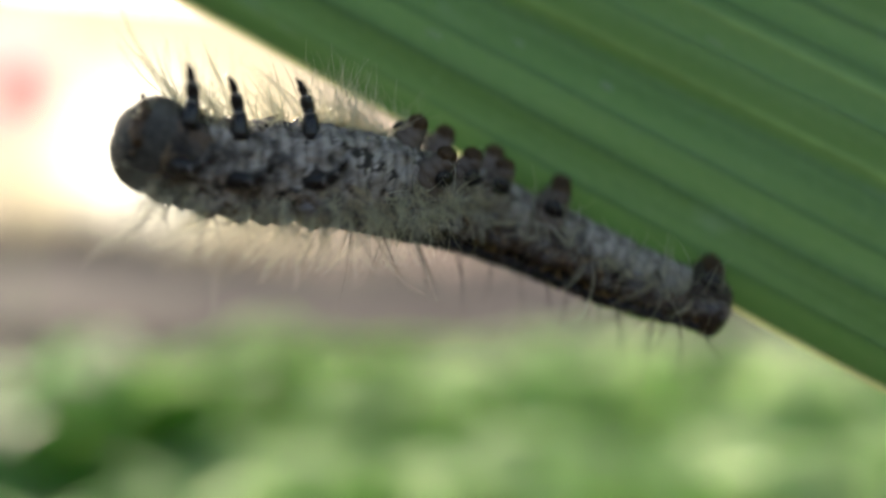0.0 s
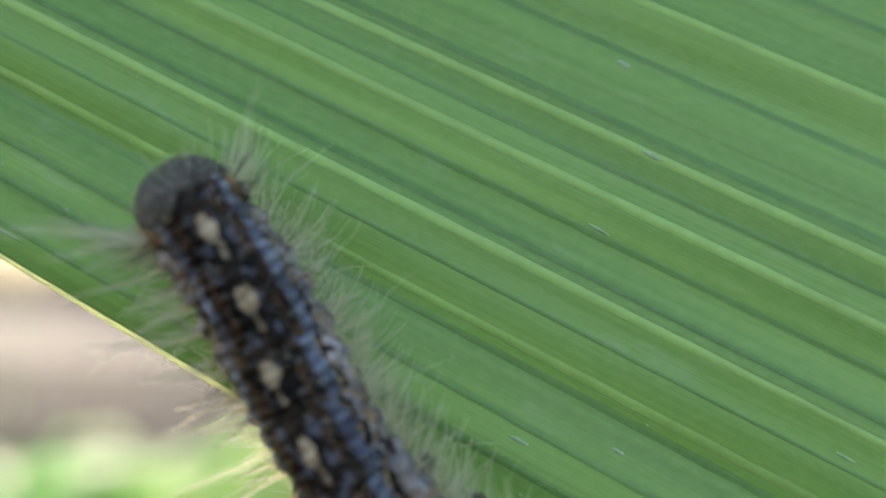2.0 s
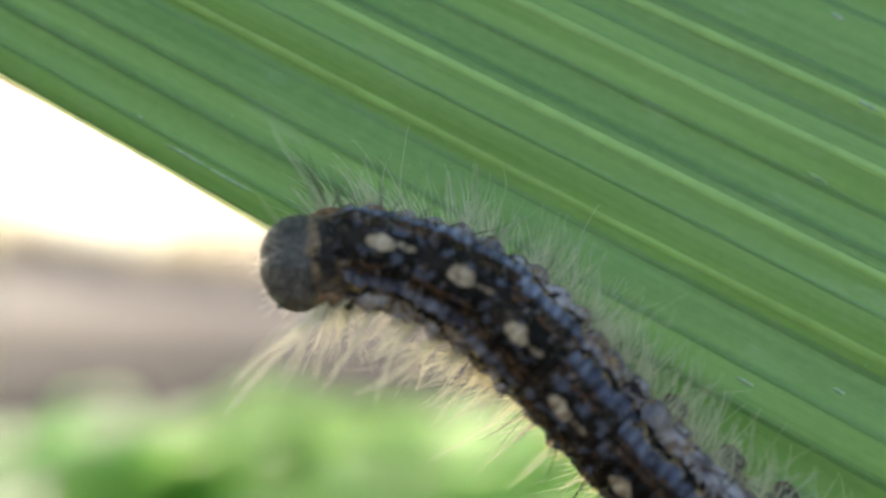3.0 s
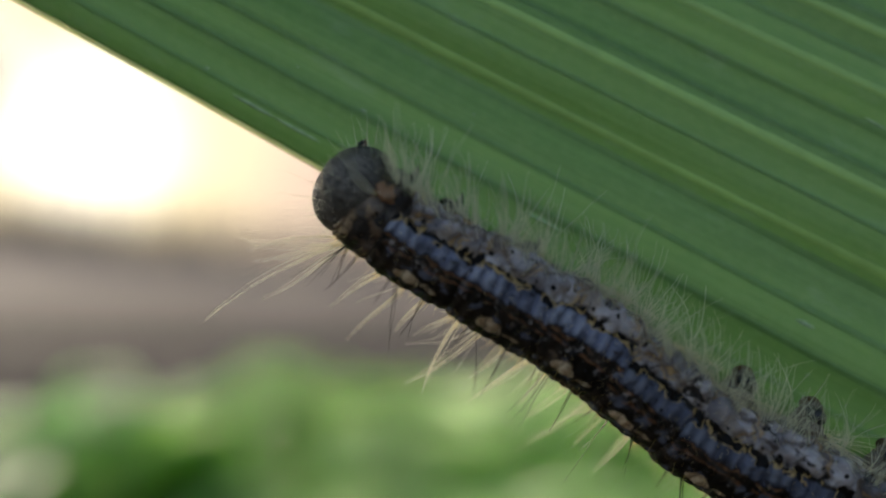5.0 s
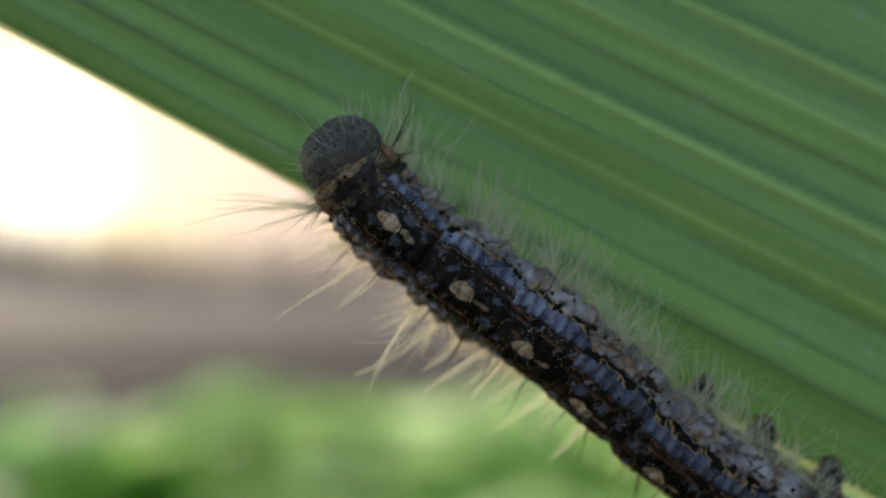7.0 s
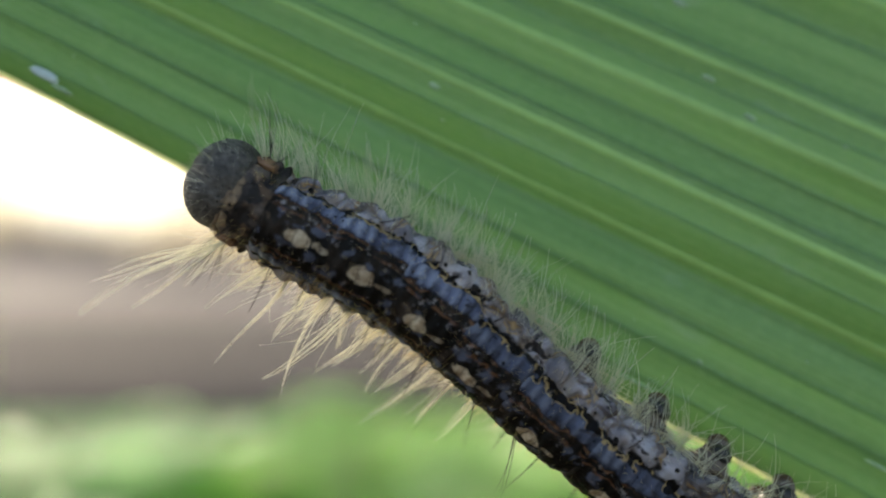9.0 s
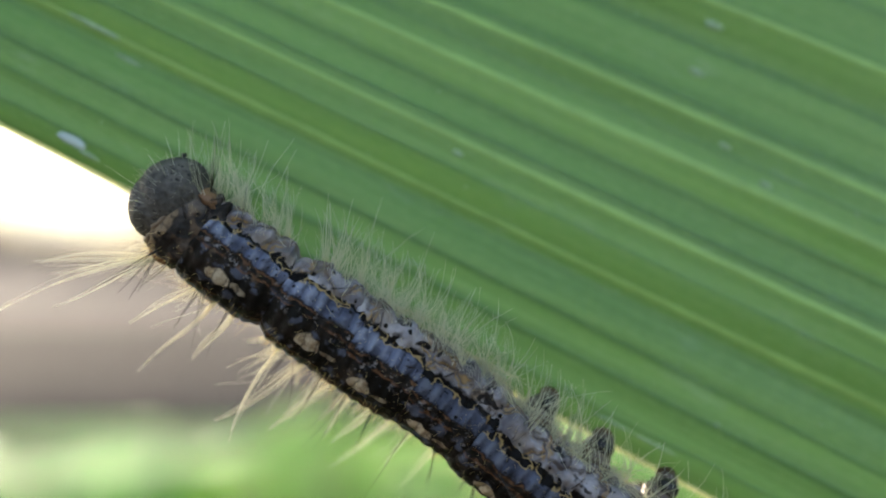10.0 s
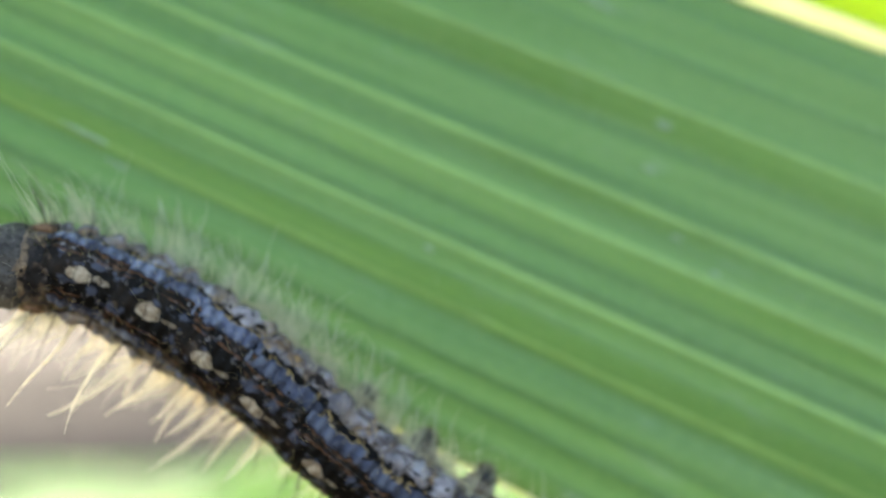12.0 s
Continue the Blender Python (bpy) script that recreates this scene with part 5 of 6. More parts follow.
    walk(BODY[4], [
        (0, pose(0.00589, -0.00507, -0.00468, 115.5, -4.6, -147.0)),
        (0.3, pose(0.00043, -0.00314, -0.00129, 134.4, -17.6, -164.4)),
        (0.5, pose(0.00084, -0.00072, -0.00117, 150.9, -29.1, -169.2)),
        (0.7, pose(-0.00225, 0.00236, 0.00464, -175.6, -63.4, -177.6)),
        (1, pose(0.00021, -0.00021, 0.00492, -135.8, -66.9, -170.6)),
        (1.2, pose(-0.00003, -0.00059, 0.00620, -124.5, -65.2, -171.3)),
        (1.5, pose(-0.00053, -0.00055, 0.00736, -120.7, -66.0, -172.4)),
        (2, pose(-0.00141, -0.00072, 0.00799, -108.2, -59.4, -169.4)),
        (2.5, pose(-0.00188, -0.00083, 0.00747, -104.5, -49.0, -167.1)),
        (2.7, pose(-0.00190, -0.00095, 0.00735, -101.4, -46.1, -172.0)),
        (3, pose(-0.00230, -0.00111, 0.00717, -96.6, -41.2, -177.6)),
        (3.2, pose(-0.00228, -0.00106, 0.00643, -96.1, -40.6, -177.2)),
        (3.5, pose(-0.00265, -0.00097, 0.00595, -101.1, -37.8, -176.5)),
        (3.7, pose(-0.00286, -0.00085, 0.00561, -107.9, -37.4, -176.0)),
        (4.1, pose(-0.00281, -0.00068, 0.00531, -113.0, -36.7, -175.9)),
        (4.5, pose(-0.00268, -0.00030, 0.00465, -124.0, -35.2, -175.8)),
        (4.9, pose(-0.00256, 0.00009, 0.00399, -134.8, -33.7, -176.1)),
        (5.3, pose(-0.00251, 0.00026, 0.00369, -139.6, -33.0, -176.4)),
        (5.5, pose(-0.00295, 0.00027, 0.00323, -139.6, -34.6, -176.4)),
        (6, pose(-0.00349, 0.00005, 0.00430, -135.5, -36.5, -174.8)),
        (6.5, pose(-0.00134, -0.00068, 0.00385, -124.4, -36.8, -174.9)),
        (7, pose(-0.00514, -0.00058, 0.00582, -126.3, -36.1, -175.3)),
        (7.5, pose(-0.01350, -0.00037, 0.01014, -130.5, -34.5, -176.2)),
        (8, pose(-0.02187, -0.00016, 0.01447, -134.6, -33.1, -177.2)),
        (8.5, pose(-0.02567, -0.00006, 0.01644, -136.5, -32.4, -177.7)),
        (9, pose(-0.02851, -0.00060, 0.01914, -120.9, -36.4, -175.6)),
        (9.5, pose(-0.03107, -0.00038, 0.01925, -133.7, -32.3, -175.0)),
        (10, pose(-0.03266, -0.00043, 0.01987, -129.7, -32.9, -176.6)),
        (10.5, pose(-0.03601, -0.00066, 0.02259, -115.7, -35.9, -176.0)),
        (11, pose(-0.03689, -0.00067, 0.02254, -119.0, -34.4, -176.4)),
        (11.3, pose(-0.03720, -0.00080, 0.02307, -116.2, -35.3, -176.8)),
        (11.5, pose(-0.03770, -0.00071, 0.02355, -113.6, -34.7, -176.2)),
        (12, pose(-0.04020, -0.00116, 0.02541, -107.6, -35.6, -177.8))])
    walk(BODY[5], [
        (0, pose(0.00727, -0.00345, -0.00488, 125.3, -5.6, -130.5)),
        (0.3, pose(0.00268, -0.00175, -0.00197, 140.2, -15.5, -149.9)),
        (0.5, pose(0.00298, 0.00022, -0.00230, 150.7, -24.6, -161.1)),
        (0.7, pose(0.00011, 0.00243, 0.00109, -178.7, -50.1, -179.2)),
        (1, pose(0.00173, 0.00005, 0.00166, -150.0, -59.1, -170.9)),
        (1.2, pose(0.00154, -0.00034, 0.00314, -140.2, -59.2, -171.3)),
        (1.5, pose(0.00113, -0.00034, 0.00406, -134.7, -56.9, -174.1)),
        (2, pose(0.00070, -0.00049, 0.00457, -109.9, -54.4, -174.1)),
        (2.5, pose(0.00052, -0.00064, 0.00434, -107.8, -49.5, -175.2)),
        (2.7, pose(0.00064, -0.00077, 0.00415, -113.3, -46.8, -175.6)),
        (3, pose(0.00048, -0.00093, 0.00432, -119.9, -45.9, -175.7)),
        (3.2, pose(0.00055, -0.00087, 0.00352, -118.3, -44.8, -175.6)),
        (3.5, pose(0.00064, -0.00074, 0.00312, -121.7, -42.4, -175.5)),
        (3.7, pose(0.00033, -0.00060, 0.00293, -127.5, -42.6, -175.0)),
        (4.1, pose(0.00040, -0.00043, 0.00267, -130.9, -41.6, -175.0)),
        (4.5, pose(0.00055, -0.00006, 0.00211, -138.1, -39.3, -175.2)),
        (4.9, pose(0.00069, 0.00031, 0.00154, -145.1, -37.0, -175.8)),
        (5.3, pose(0.00076, 0.00048, 0.00128, -148.2, -36.0, -176.2)),
        (5.5, pose(0.00031, 0.00050, 0.00069, -147.8, -39.1, -175.9)),
        (6, pose(-0.00106, 0.00031, 0.00245, -147.5, -36.7, -175.5)),
        (6.5, pose(0.00230, -0.00031, 0.00089, -142.1, -39.5, -174.3)),
        (7, pose(-0.00157, -0.00025, 0.00300, -142.8, -39.4, -174.8)),
        (7.5, pose(-0.01009, -0.00012, 0.00764, -144.2, -39.1, -175.8)),
        (8, pose(-0.01862, 0.00001, 0.01229, -145.6, -38.8, -176.9)),
        (8.5, pose(-0.02249, 0.00007, 0.01440, -146.3, -38.7, -177.4)),
        (9, pose(-0.02568, -0.00036, 0.01677, -134.9, -40.8, -175.6)),
        (9.5, pose(-0.02753, -0.00009, 0.01680, -146.6, -36.3, -176.0)),
        (10, pose(-0.02926, -0.00024, 0.01773, -141.2, -37.2, -176.7)),
        (10.5, pose(-0.03300, -0.00044, 0.02033, -128.8, -40.1, -176.1)),
        (11, pose(-0.03334, -0.00045, 0.02015, -130.4, -37.6, -176.3)),
        (11.3, pose(-0.03394, -0.00061, 0.02087, -131.0, -36.5, -176.5)),
        (11.5, pose(-0.03462, -0.00050, 0.02151, -120.0, -32.0, -176.9)),
        (12, pose(-0.03730, -0.00102, 0.02320, -122.2, -40.6, -176.0))])
    walk(BODY[6], [
        (0, pose(0.00835, -0.00220, -0.00506, 139.1, -4.9, -127.5)),
        (0.3, pose(0.00526, -0.00034, -0.00284, 148.2, -17.0, -151.4)),
        (0.5, pose(0.00626, 0.00114, -0.00379, 156.8, -21.7, -164.5)),
        (0.7, pose(0.00372, 0.00244, -0.00250, 178.3, -37.1, 179.7)),
        (1, pose(0.00365, 0.00034, -0.00091, -155.5, -50.1, -171.3)),
        (1.2, pose(0.00367, -0.00003, -0.00007, -148.7, -51.9, -171.3)),
        (1.5, pose(0.00351, -0.00013, 0.00112, -142.4, -45.9, -174.7)),
        (2, pose(0.00331, -0.00023, 0.00135, -117.3, -44.4, -174.6)),
        (2.5, pose(0.00370, -0.00036, 0.00090, -115.8, -43.1, -174.6)),
        (2.7, pose(0.00385, -0.00051, 0.00122, -121.9, -40.3, -174.9)),
        (3, pose(0.00363, -0.00066, 0.00103, -130.6, -43.4, -174.6)),
        (3.2, pose(0.00380, -0.00059, 0.00038, -129.1, -42.6, -174.7)),
        (3.5, pose(0.00441, -0.00042, -0.00052, -132.5, -42.4, -174.8)),
        (3.7, pose(0.00368, -0.00027, -0.00043, -136.9, -42.2, -174.7)),
        (4.1, pose(0.00380, -0.00012, -0.00057, -138.7, -40.1, -174.8)),
        (4.5, pose(0.00405, 0.00023, -0.00089, -142.4, -35.5, -175.4)),
        (4.9, pose(0.00430, 0.00057, -0.00121, -146.0, -30.9, -176.2)),
        (5.3, pose(0.00442, 0.00072, -0.00135, -147.6, -28.8, -176.7)),
        (5.5, pose(0.00363, 0.00074, -0.00212, -147.0, -32.0, -176.5)),
        (6, pose(0.00277, 0.00054, -0.00038, -153.0, -34.7, -176.6)),
        (6.5, pose(0.00641, 0.00009, -0.00259, -146.3, -37.1, -174.5)),
        (7, pose(0.00242, 0.00011, -0.00043, -146.6, -36.9, -174.9)),
        (7.5, pose(-0.00637, 0.00016, 0.00432, -147.3, -36.5, -175.9)),
        (8, pose(-0.01516, 0.00022, 0.00906, -148.1, -36.1, -176.9)),
        (8.5, pose(-0.01915, 0.00024, 0.01122, -148.4, -35.9, -177.3)),
        (9, pose(-0.02240, -0.00013, 0.01384, -141.4, -40.4, -176.0)),
        (9.5, pose(-0.02363, 0.00013, 0.01377, -153.8, -36.2, -176.5)),
        (10, pose(-0.02581, -0.00003, 0.01466, -147.4, -39.3, -176.4)),
        (10.5, pose(-0.02928, -0.00019, 0.01690, -135.2, -38.8, -176.2)),
        (11, pose(-0.02968, -0.00021, 0.01697, -136.5, -37.5, -176.2)),
        (11.3, pose(-0.03037, -0.00038, 0.01800, -139.1, -37.5, -176.0)),
        (11.5, pose(-0.03062, -0.00033, 0.01912, -126.5, -31.3, -177.0)),
        (12, pose(-0.03399, -0.00073, 0.02007, -130.8, -41.0, -174.9))])
    walk(BODY[7], [
        (0, pose(0.01009, 0.00022, -0.00528, 148.8, -7.7, -134.6)),
        (0.3, pose(0.00789, 0.00108, -0.00379, 154.8, -18.0, -154.3)),
        (0.5, pose(0.00955, 0.00204, -0.00500, 162.8, -18.8, -168.3)),
        (0.7, pose(0.00792, 0.00238, -0.00482, 176.2, -27.0, 179.2)),
        (1, pose(0.00586, 0.00067, -0.00333, -156.4, -38.2, -173.4)),
        (1.2, pose(0.00585, 0.00031, -0.00242, -149.9, -37.6, -172.3)),
        (1.5, pose(0.00628, 0.00014, -0.00128, -144.9, -36.6, -174.3)),
        (2, pose(0.00636, 0.00004, -0.00099, -124.4, -34.2, -175.0)),
        (2.5, pose(0.00665, -0.00006, -0.00142, -122.8, -34.9, -174.0)),
        (2.7, pose(0.00685, -0.00021, -0.00114, -128.9, -35.3, -173.9)),
        (3, pose(0.00681, -0.00034, -0.00171, -134.5, -37.0, -173.9)),
        (3.2, pose(0.00712, -0.00026, -0.00253, -134.0, -37.8, -174.0)),
        (3.5, pose(0.00800, -0.00007, -0.00364, -136.5, -37.9, -174.4)),
        (3.7, pose(0.00756, 0.00008, -0.00366, -139.4, -36.3, -174.8)),
        (4.1, pose(0.00766, 0.00021, -0.00353, -141.0, -34.4, -175.0)),
        (4.5, pose(0.00789, 0.00050, -0.00325, -144.3, -30.2, -175.6)),
        (4.9, pose(0.00812, 0.00079, -0.00296, -147.6, -26.0, -176.5)),
        (5.3, pose(0.00822, 0.00092, -0.00283, -149.1, -24.1, -177.0)),
        (5.5, pose(0.00750, 0.00094, -0.00381, -147.3, -24.9, -177.0)),
        (6, pose(0.00652, 0.00076, -0.00281, -153.5, -31.8, -176.8)),
        (6.5, pose(0.01014, 0.00045, -0.00506, -149.5, -32.0, -174.5)),
        (7, pose(0.00612, 0.00044, -0.00280, -149.4, -31.3, -175.0)),
        (7.5, pose(-0.00272, 0.00042, 0.00217, -149.2, -29.8, -176.0)),
        (8, pose(-0.01156, 0.00040, 0.00713, -149.1, -28.2, -177.0)),
        (8.5, pose(-0.01558, 0.00039, 0.00939, -149.0, -27.5, -177.5)),
        (9, pose(-0.01868, 0.00013, 0.01080, -145.9, -37.0, -175.8)),
        (9.5, pose(-0.02033, 0.00035, 0.01152, -155.2, -33.0, -176.3)),
        (10, pose(-0.02264, 0.00018, 0.01229, -148.4, -34.0, -176.5)),
        (10.5, pose(-0.02568, 0.00005, 0.01443, -140.2, -33.6, -176.0)),
        (11, pose(-0.02618, 0.00003, 0.01464, -141.0, -33.4, -175.9)),
        (11.3, pose(-0.02699, -0.00012, 0.01553, -142.7, -34.2, -175.5)),
        (11.5, pose(-0.02709, -0.00011, 0.01693, -133.1, -31.6, -176.4)),
        (12, pose(-0.03048, -0.00041, 0.01725, -136.0, -36.1, -174.6))])
    walk(BODY[8], [
        (0, pose(0.01263, 0.00214, -0.00588, 155.9, -16.6, -159.4)),
        (0.3, pose(0.01055, 0.00221, -0.00475, 161.9, -20.3, -167.5)),
        (0.5, pose(0.01262, 0.00246, -0.00600, 167.5, -20.2, -177.3)),
        (0.7, pose(0.01105, 0.00234, -0.00623, 174.4, -23.0, 178.8)),
        (1, pose(0.00898, 0.00096, -0.00513, -156.6, -21.2, -175.8)),
        (1.2, pose(0.00870, 0.00065, -0.00398, -152.2, -28.1, -174.1)),
        (1.5, pose(0.00900, 0.00042, -0.00298, -147.0, -29.4, -174.8)),
        (2, pose(0.00937, 0.00031, -0.00278, -132.1, -28.9, -175.0)),
        (2.5, pose(0.00957, 0.00025, -0.00321, -129.9, -29.7, -173.9)),
        (2.7, pose(0.00980, 0.00012, -0.00302, -134.5, -30.4, -173.7)),
        (3, pose(0.00991, 0.00001, -0.00372, -137.8, -30.6, -173.8)),
        (3.2, pose(0.01032, 0.00010, -0.00470, -137.3, -31.6, -173.7)),
        (3.5, pose(0.01144, 0.00028, -0.00602, -139.4, -32.2, -174.4)),
        (3.7, pose(0.01125, 0.00041, -0.00602, -142.4, -31.2, -174.7)),
        (4.1, pose(0.01138, 0.00052, -0.00583, -144.1, -30.6, -175.0)),
        (4.5, pose(0.01166, 0.00076, -0.00540, -147.9, -29.2, -175.7)),
        (4.9, pose(0.01194, 0.00101, -0.00497, -151.7, -27.9, -176.5)),
        (5.3, pose(0.01207, 0.00112, -0.00478, -153.4, -27.3, -176.9)),
        (5.5, pose(0.01140, 0.00114, -0.00574, -151.6, -27.5, -176.9)),
        (6, pose(0.01056, 0.00098, -0.00523, -154.6, -29.9, -176.8)),
        (6.5, pose(0.01408, 0.00083, -0.00741, -153.7, -29.9, -174.5)),
        (7, pose(0.01003, 0.00079, -0.00510, -153.5, -29.7, -175.0)),
        (7.5, pose(0.00113, 0.00069, -0.00000, -153.0, -29.3, -176.0)),
        (8, pose(-0.00778, 0.00059, 0.00509, -152.5, -28.8, -177.0)),
        (8.5, pose(-0.01183, 0.00055, 0.00740, -152.3, -28.6, -177.5)),
        (9, pose(-0.01529, 0.00039, 0.00847, -150.0, -32.4, -175.6)),
        (9.5, pose(-0.01680, 0.00058, 0.00932, -156.7, -30.9, -176.4)),
        (10, pose(-0.01904, 0.00038, 0.01009, -150.3, -30.7, -176.7)),
        (10.5, pose(-0.02234, 0.00030, 0.01229, -145.9, -31.9, -175.7)),
        (11, pose(-0.02287, 0.00028, 0.01247, -146.0, -31.9, -175.8)),
        (11.3, pose(-0.02371, 0.00014, 0.01346, -146.2, -31.1, -175.5)),
        (11.5, pose(-0.02364, 0.00012, 0.01482, -139.2, -30.9, -176.3)),
        (12, pose(-0.02706, -0.00008, 0.01500, -140.8, -32.4, -174.7))])
    walk(BODY[9], [
        (0, pose(0.01625, 0.00255, -0.00725, 163.2, -21.7, -177.0)),
        (0.3, pose(0.01396, 0.00243, -0.00608, 166.7, -22.6, -178.6)),
        (0.5, pose(0.01635, 0.00237, -0.00752, 168.7, -22.9, 178.6)),
        (0.7, pose(0.01480, 0.00224, -0.00773, 172.9, -19.5, 178.4)),
        (1, pose(0.01297, 0.00120, -0.00610, -160.2, -18.2, -178.2)),
        (1.2, pose(0.01228, 0.00097, -0.00586, -155.6, -27.5, -176.9)),
        (1.5, pose(0.01246, 0.00070, -0.00477, -148.8, -27.0, -177.3)),
        (2, pose(0.01264, 0.00059, -0.00448, -139.1, -26.8, -176.8)),
        (2.5, pose(0.01278, 0.00059, -0.00493, -136.5, -27.8, -175.8)),
        (2.7, pose(0.01308, 0.00048, -0.00482, -140.3, -28.2, -175.6)),
        (3, pose(0.01337, 0.00038, -0.00561, -141.7, -28.0, -175.5)),
        (3.2, pose(0.01393, 0.00049, -0.00674, -141.4, -28.8, -175.6)),
        (3.5, pose(0.01530, 0.00064, -0.00825, -142.9, -29.3, -176.0)),
        (3.7, pose(0.01507, 0.00077, -0.00823, -146.4, -29.5, -176.0)),
        (4.1, pose(0.01516, 0.00086, -0.00799, -148.0, -29.2, -176.2)),
        (4.5, pose(0.01537, 0.00104, -0.00745, -151.4, -28.7, -176.7)),
        (4.9, pose(0.01557, 0.00123, -0.00692, -154.8, -28.1, -177.2)),
        (5.3, pose(0.01566, 0.00132, -0.00668, -156.4, -27.9, -177.4)),
        (5.5, pose(0.01503, 0.00135, -0.00775, -155.6, -29.0, -177.4)),
        (6, pose(0.01431, 0.00119, -0.00729, -155.0, -28.2, -177.5)),
        (6.5, pose(0.01811, 0.00122, -0.00966, -157.7, -28.9, -175.9)),
        (7, pose(0.01397, 0.00114, -0.00730, -157.3, -28.9, -176.3)),
        (7.5, pose(0.00488, 0.00096, -0.00210, -156.3, -29.0, -177.0)),
        (8, pose(-0.00422, 0.00079, 0.00310, -155.3, -29.1, -177.8)),
        (8.5, pose(-0.00836, 0.00071, 0.00546, -154.9, -29.1, -178.2)),
        (9, pose(-0.01173, 0.00066, 0.00638, -153.9, -29.9, -177.1)),
        (9.5, pose(-0.01322, 0.00080, 0.00725, -157.9, -29.6, -177.5)),
        (10, pose(-0.01540, 0.00060, 0.00798, -151.9, -29.7, -177.7)),
        (10.5, pose(-0.01874, 0.00056, 0.01010, -150.3, -30.3, -177.1)),
        (11, pose(-0.01925, 0.00054, 0.01031, -149.5, -29.9, -177.2)),
        (11.3, pose(-0.02008, 0.00043, 0.01134, -148.9, -29.8, -177.0)),
        (11.5, pose(-0.01998, 0.00035, 0.01266, -144.6, -30.1, -177.6)),
        (12, pose(-0.02328, 0.00026, 0.01265, -144.9, -31.2, -176.4))])
    walk(BODY[10], [
        (0, pose(0.01915, 0.00248, -0.00847, 164.8, -22.3, 178.7)),
        (0.3, pose(0.01679, 0.00236, -0.00736, 167.5, -25.3, 178.6)),
        (0.5, pose(0.01932, 0.00230, -0.00883, 168.9, -22.2, 178.6)),
        (0.7, pose(0.01819, 0.00214, -0.00876, 172.2, -16.9, 178.3)),
        (1, pose(0.01656, 0.00120, -0.00763, -160.1, -24.4, 179.4)),
        (1.2, pose(0.01553, 0.00102, -0.00753, -152.9, -26.9, 179.9)),
        (1.5, pose(0.01562, 0.00073, -0.00635, -145.7, -26.4, 179.8)),
        (2, pose(0.01562, 0.00066, -0.00595, -139.8, -26.2, -179.6)),
        (2.5, pose(0.01569, 0.00070, -0.00643, -137.3, -27.2, -178.8)),
        (2.7, pose(0.01606, 0.00061, -0.00639, -140.2, -27.6, -178.5)),
        (3, pose(0.01651, 0.00052, -0.00724, -140.1, -27.3, -178.4)),
        (3.2, pose(0.01719, 0.00063, -0.00849, -140.2, -28.1, -178.3)),
        (3.5, pose(0.01884, 0.00080, -0.01018, -142.3, -28.4, -178.2)),
        (3.7, pose(0.01856, 0.00092, -0.01016, -145.6, -28.8, -178.1)),
        (4.1, pose(0.01861, 0.00100, -0.00988, -147.4, -28.6, -178.1)),
        (4.5, pose(0.01873, 0.00118, -0.00928, -151.3, -28.3, -178.3)),
        (4.9, pose(0.01885, 0.00135, -0.00867, -155.1, -28.0, -178.4)),
        (5.3, pose(0.01890, 0.00143, -0.00840, -156.9, -27.8, -178.5)),
        (5.5, pose(0.01832, 0.00145, -0.00958, -156.0, -29.0, -178.5)),
        (6, pose(0.01776, 0.00129, -0.00909, -154.0, -27.5, -178.7)),
        (6.5, pose(0.02177, 0.00137, -0.01167, -157.1, -28.6, -178.1)),
        (7, pose(0.01755, 0.00127, -0.00927, -156.7, -28.6, -178.3)),
        (7.5, pose(0.00828, 0.00106, -0.00398, -156.0, -28.8, -178.7)),
        (8, pose(-0.00099, 0.00086, 0.00131, -155.2, -28.9, -179.2)),
        (8.5, pose(-0.00521, 0.00076, 0.00371, -154.8, -28.9, -179.4)),
        (9, pose(-0.00849, 0.00074, 0.00455, -154.5, -29.3, -179.2)),
        (9.5, pose(-0.00994, 0.00087, 0.00542, -155.9, -29.0, -179.3)),
        (10, pose(-0.01207, 0.00066, 0.00611, -150.7, -29.1, -179.4)),
        (10.5, pose(-0.01540, 0.00064, 0.00821, -151.4, -29.3, -179.2)),
        (11, pose(-0.01592, 0.00063, 0.00845, -149.9, -29.1, -179.2)),
        (11.3, pose(-0.01674, 0.00051, 0.00947, -147.7, -29.0, -179.2)),
        (11.5, pose(-0.01663, 0.00041, 0.01074, -144.8, -29.6, -179.4)),
        (12, pose(-0.01977, 0.00038, 0.01057, -143.7, -30.3, -179.0))])
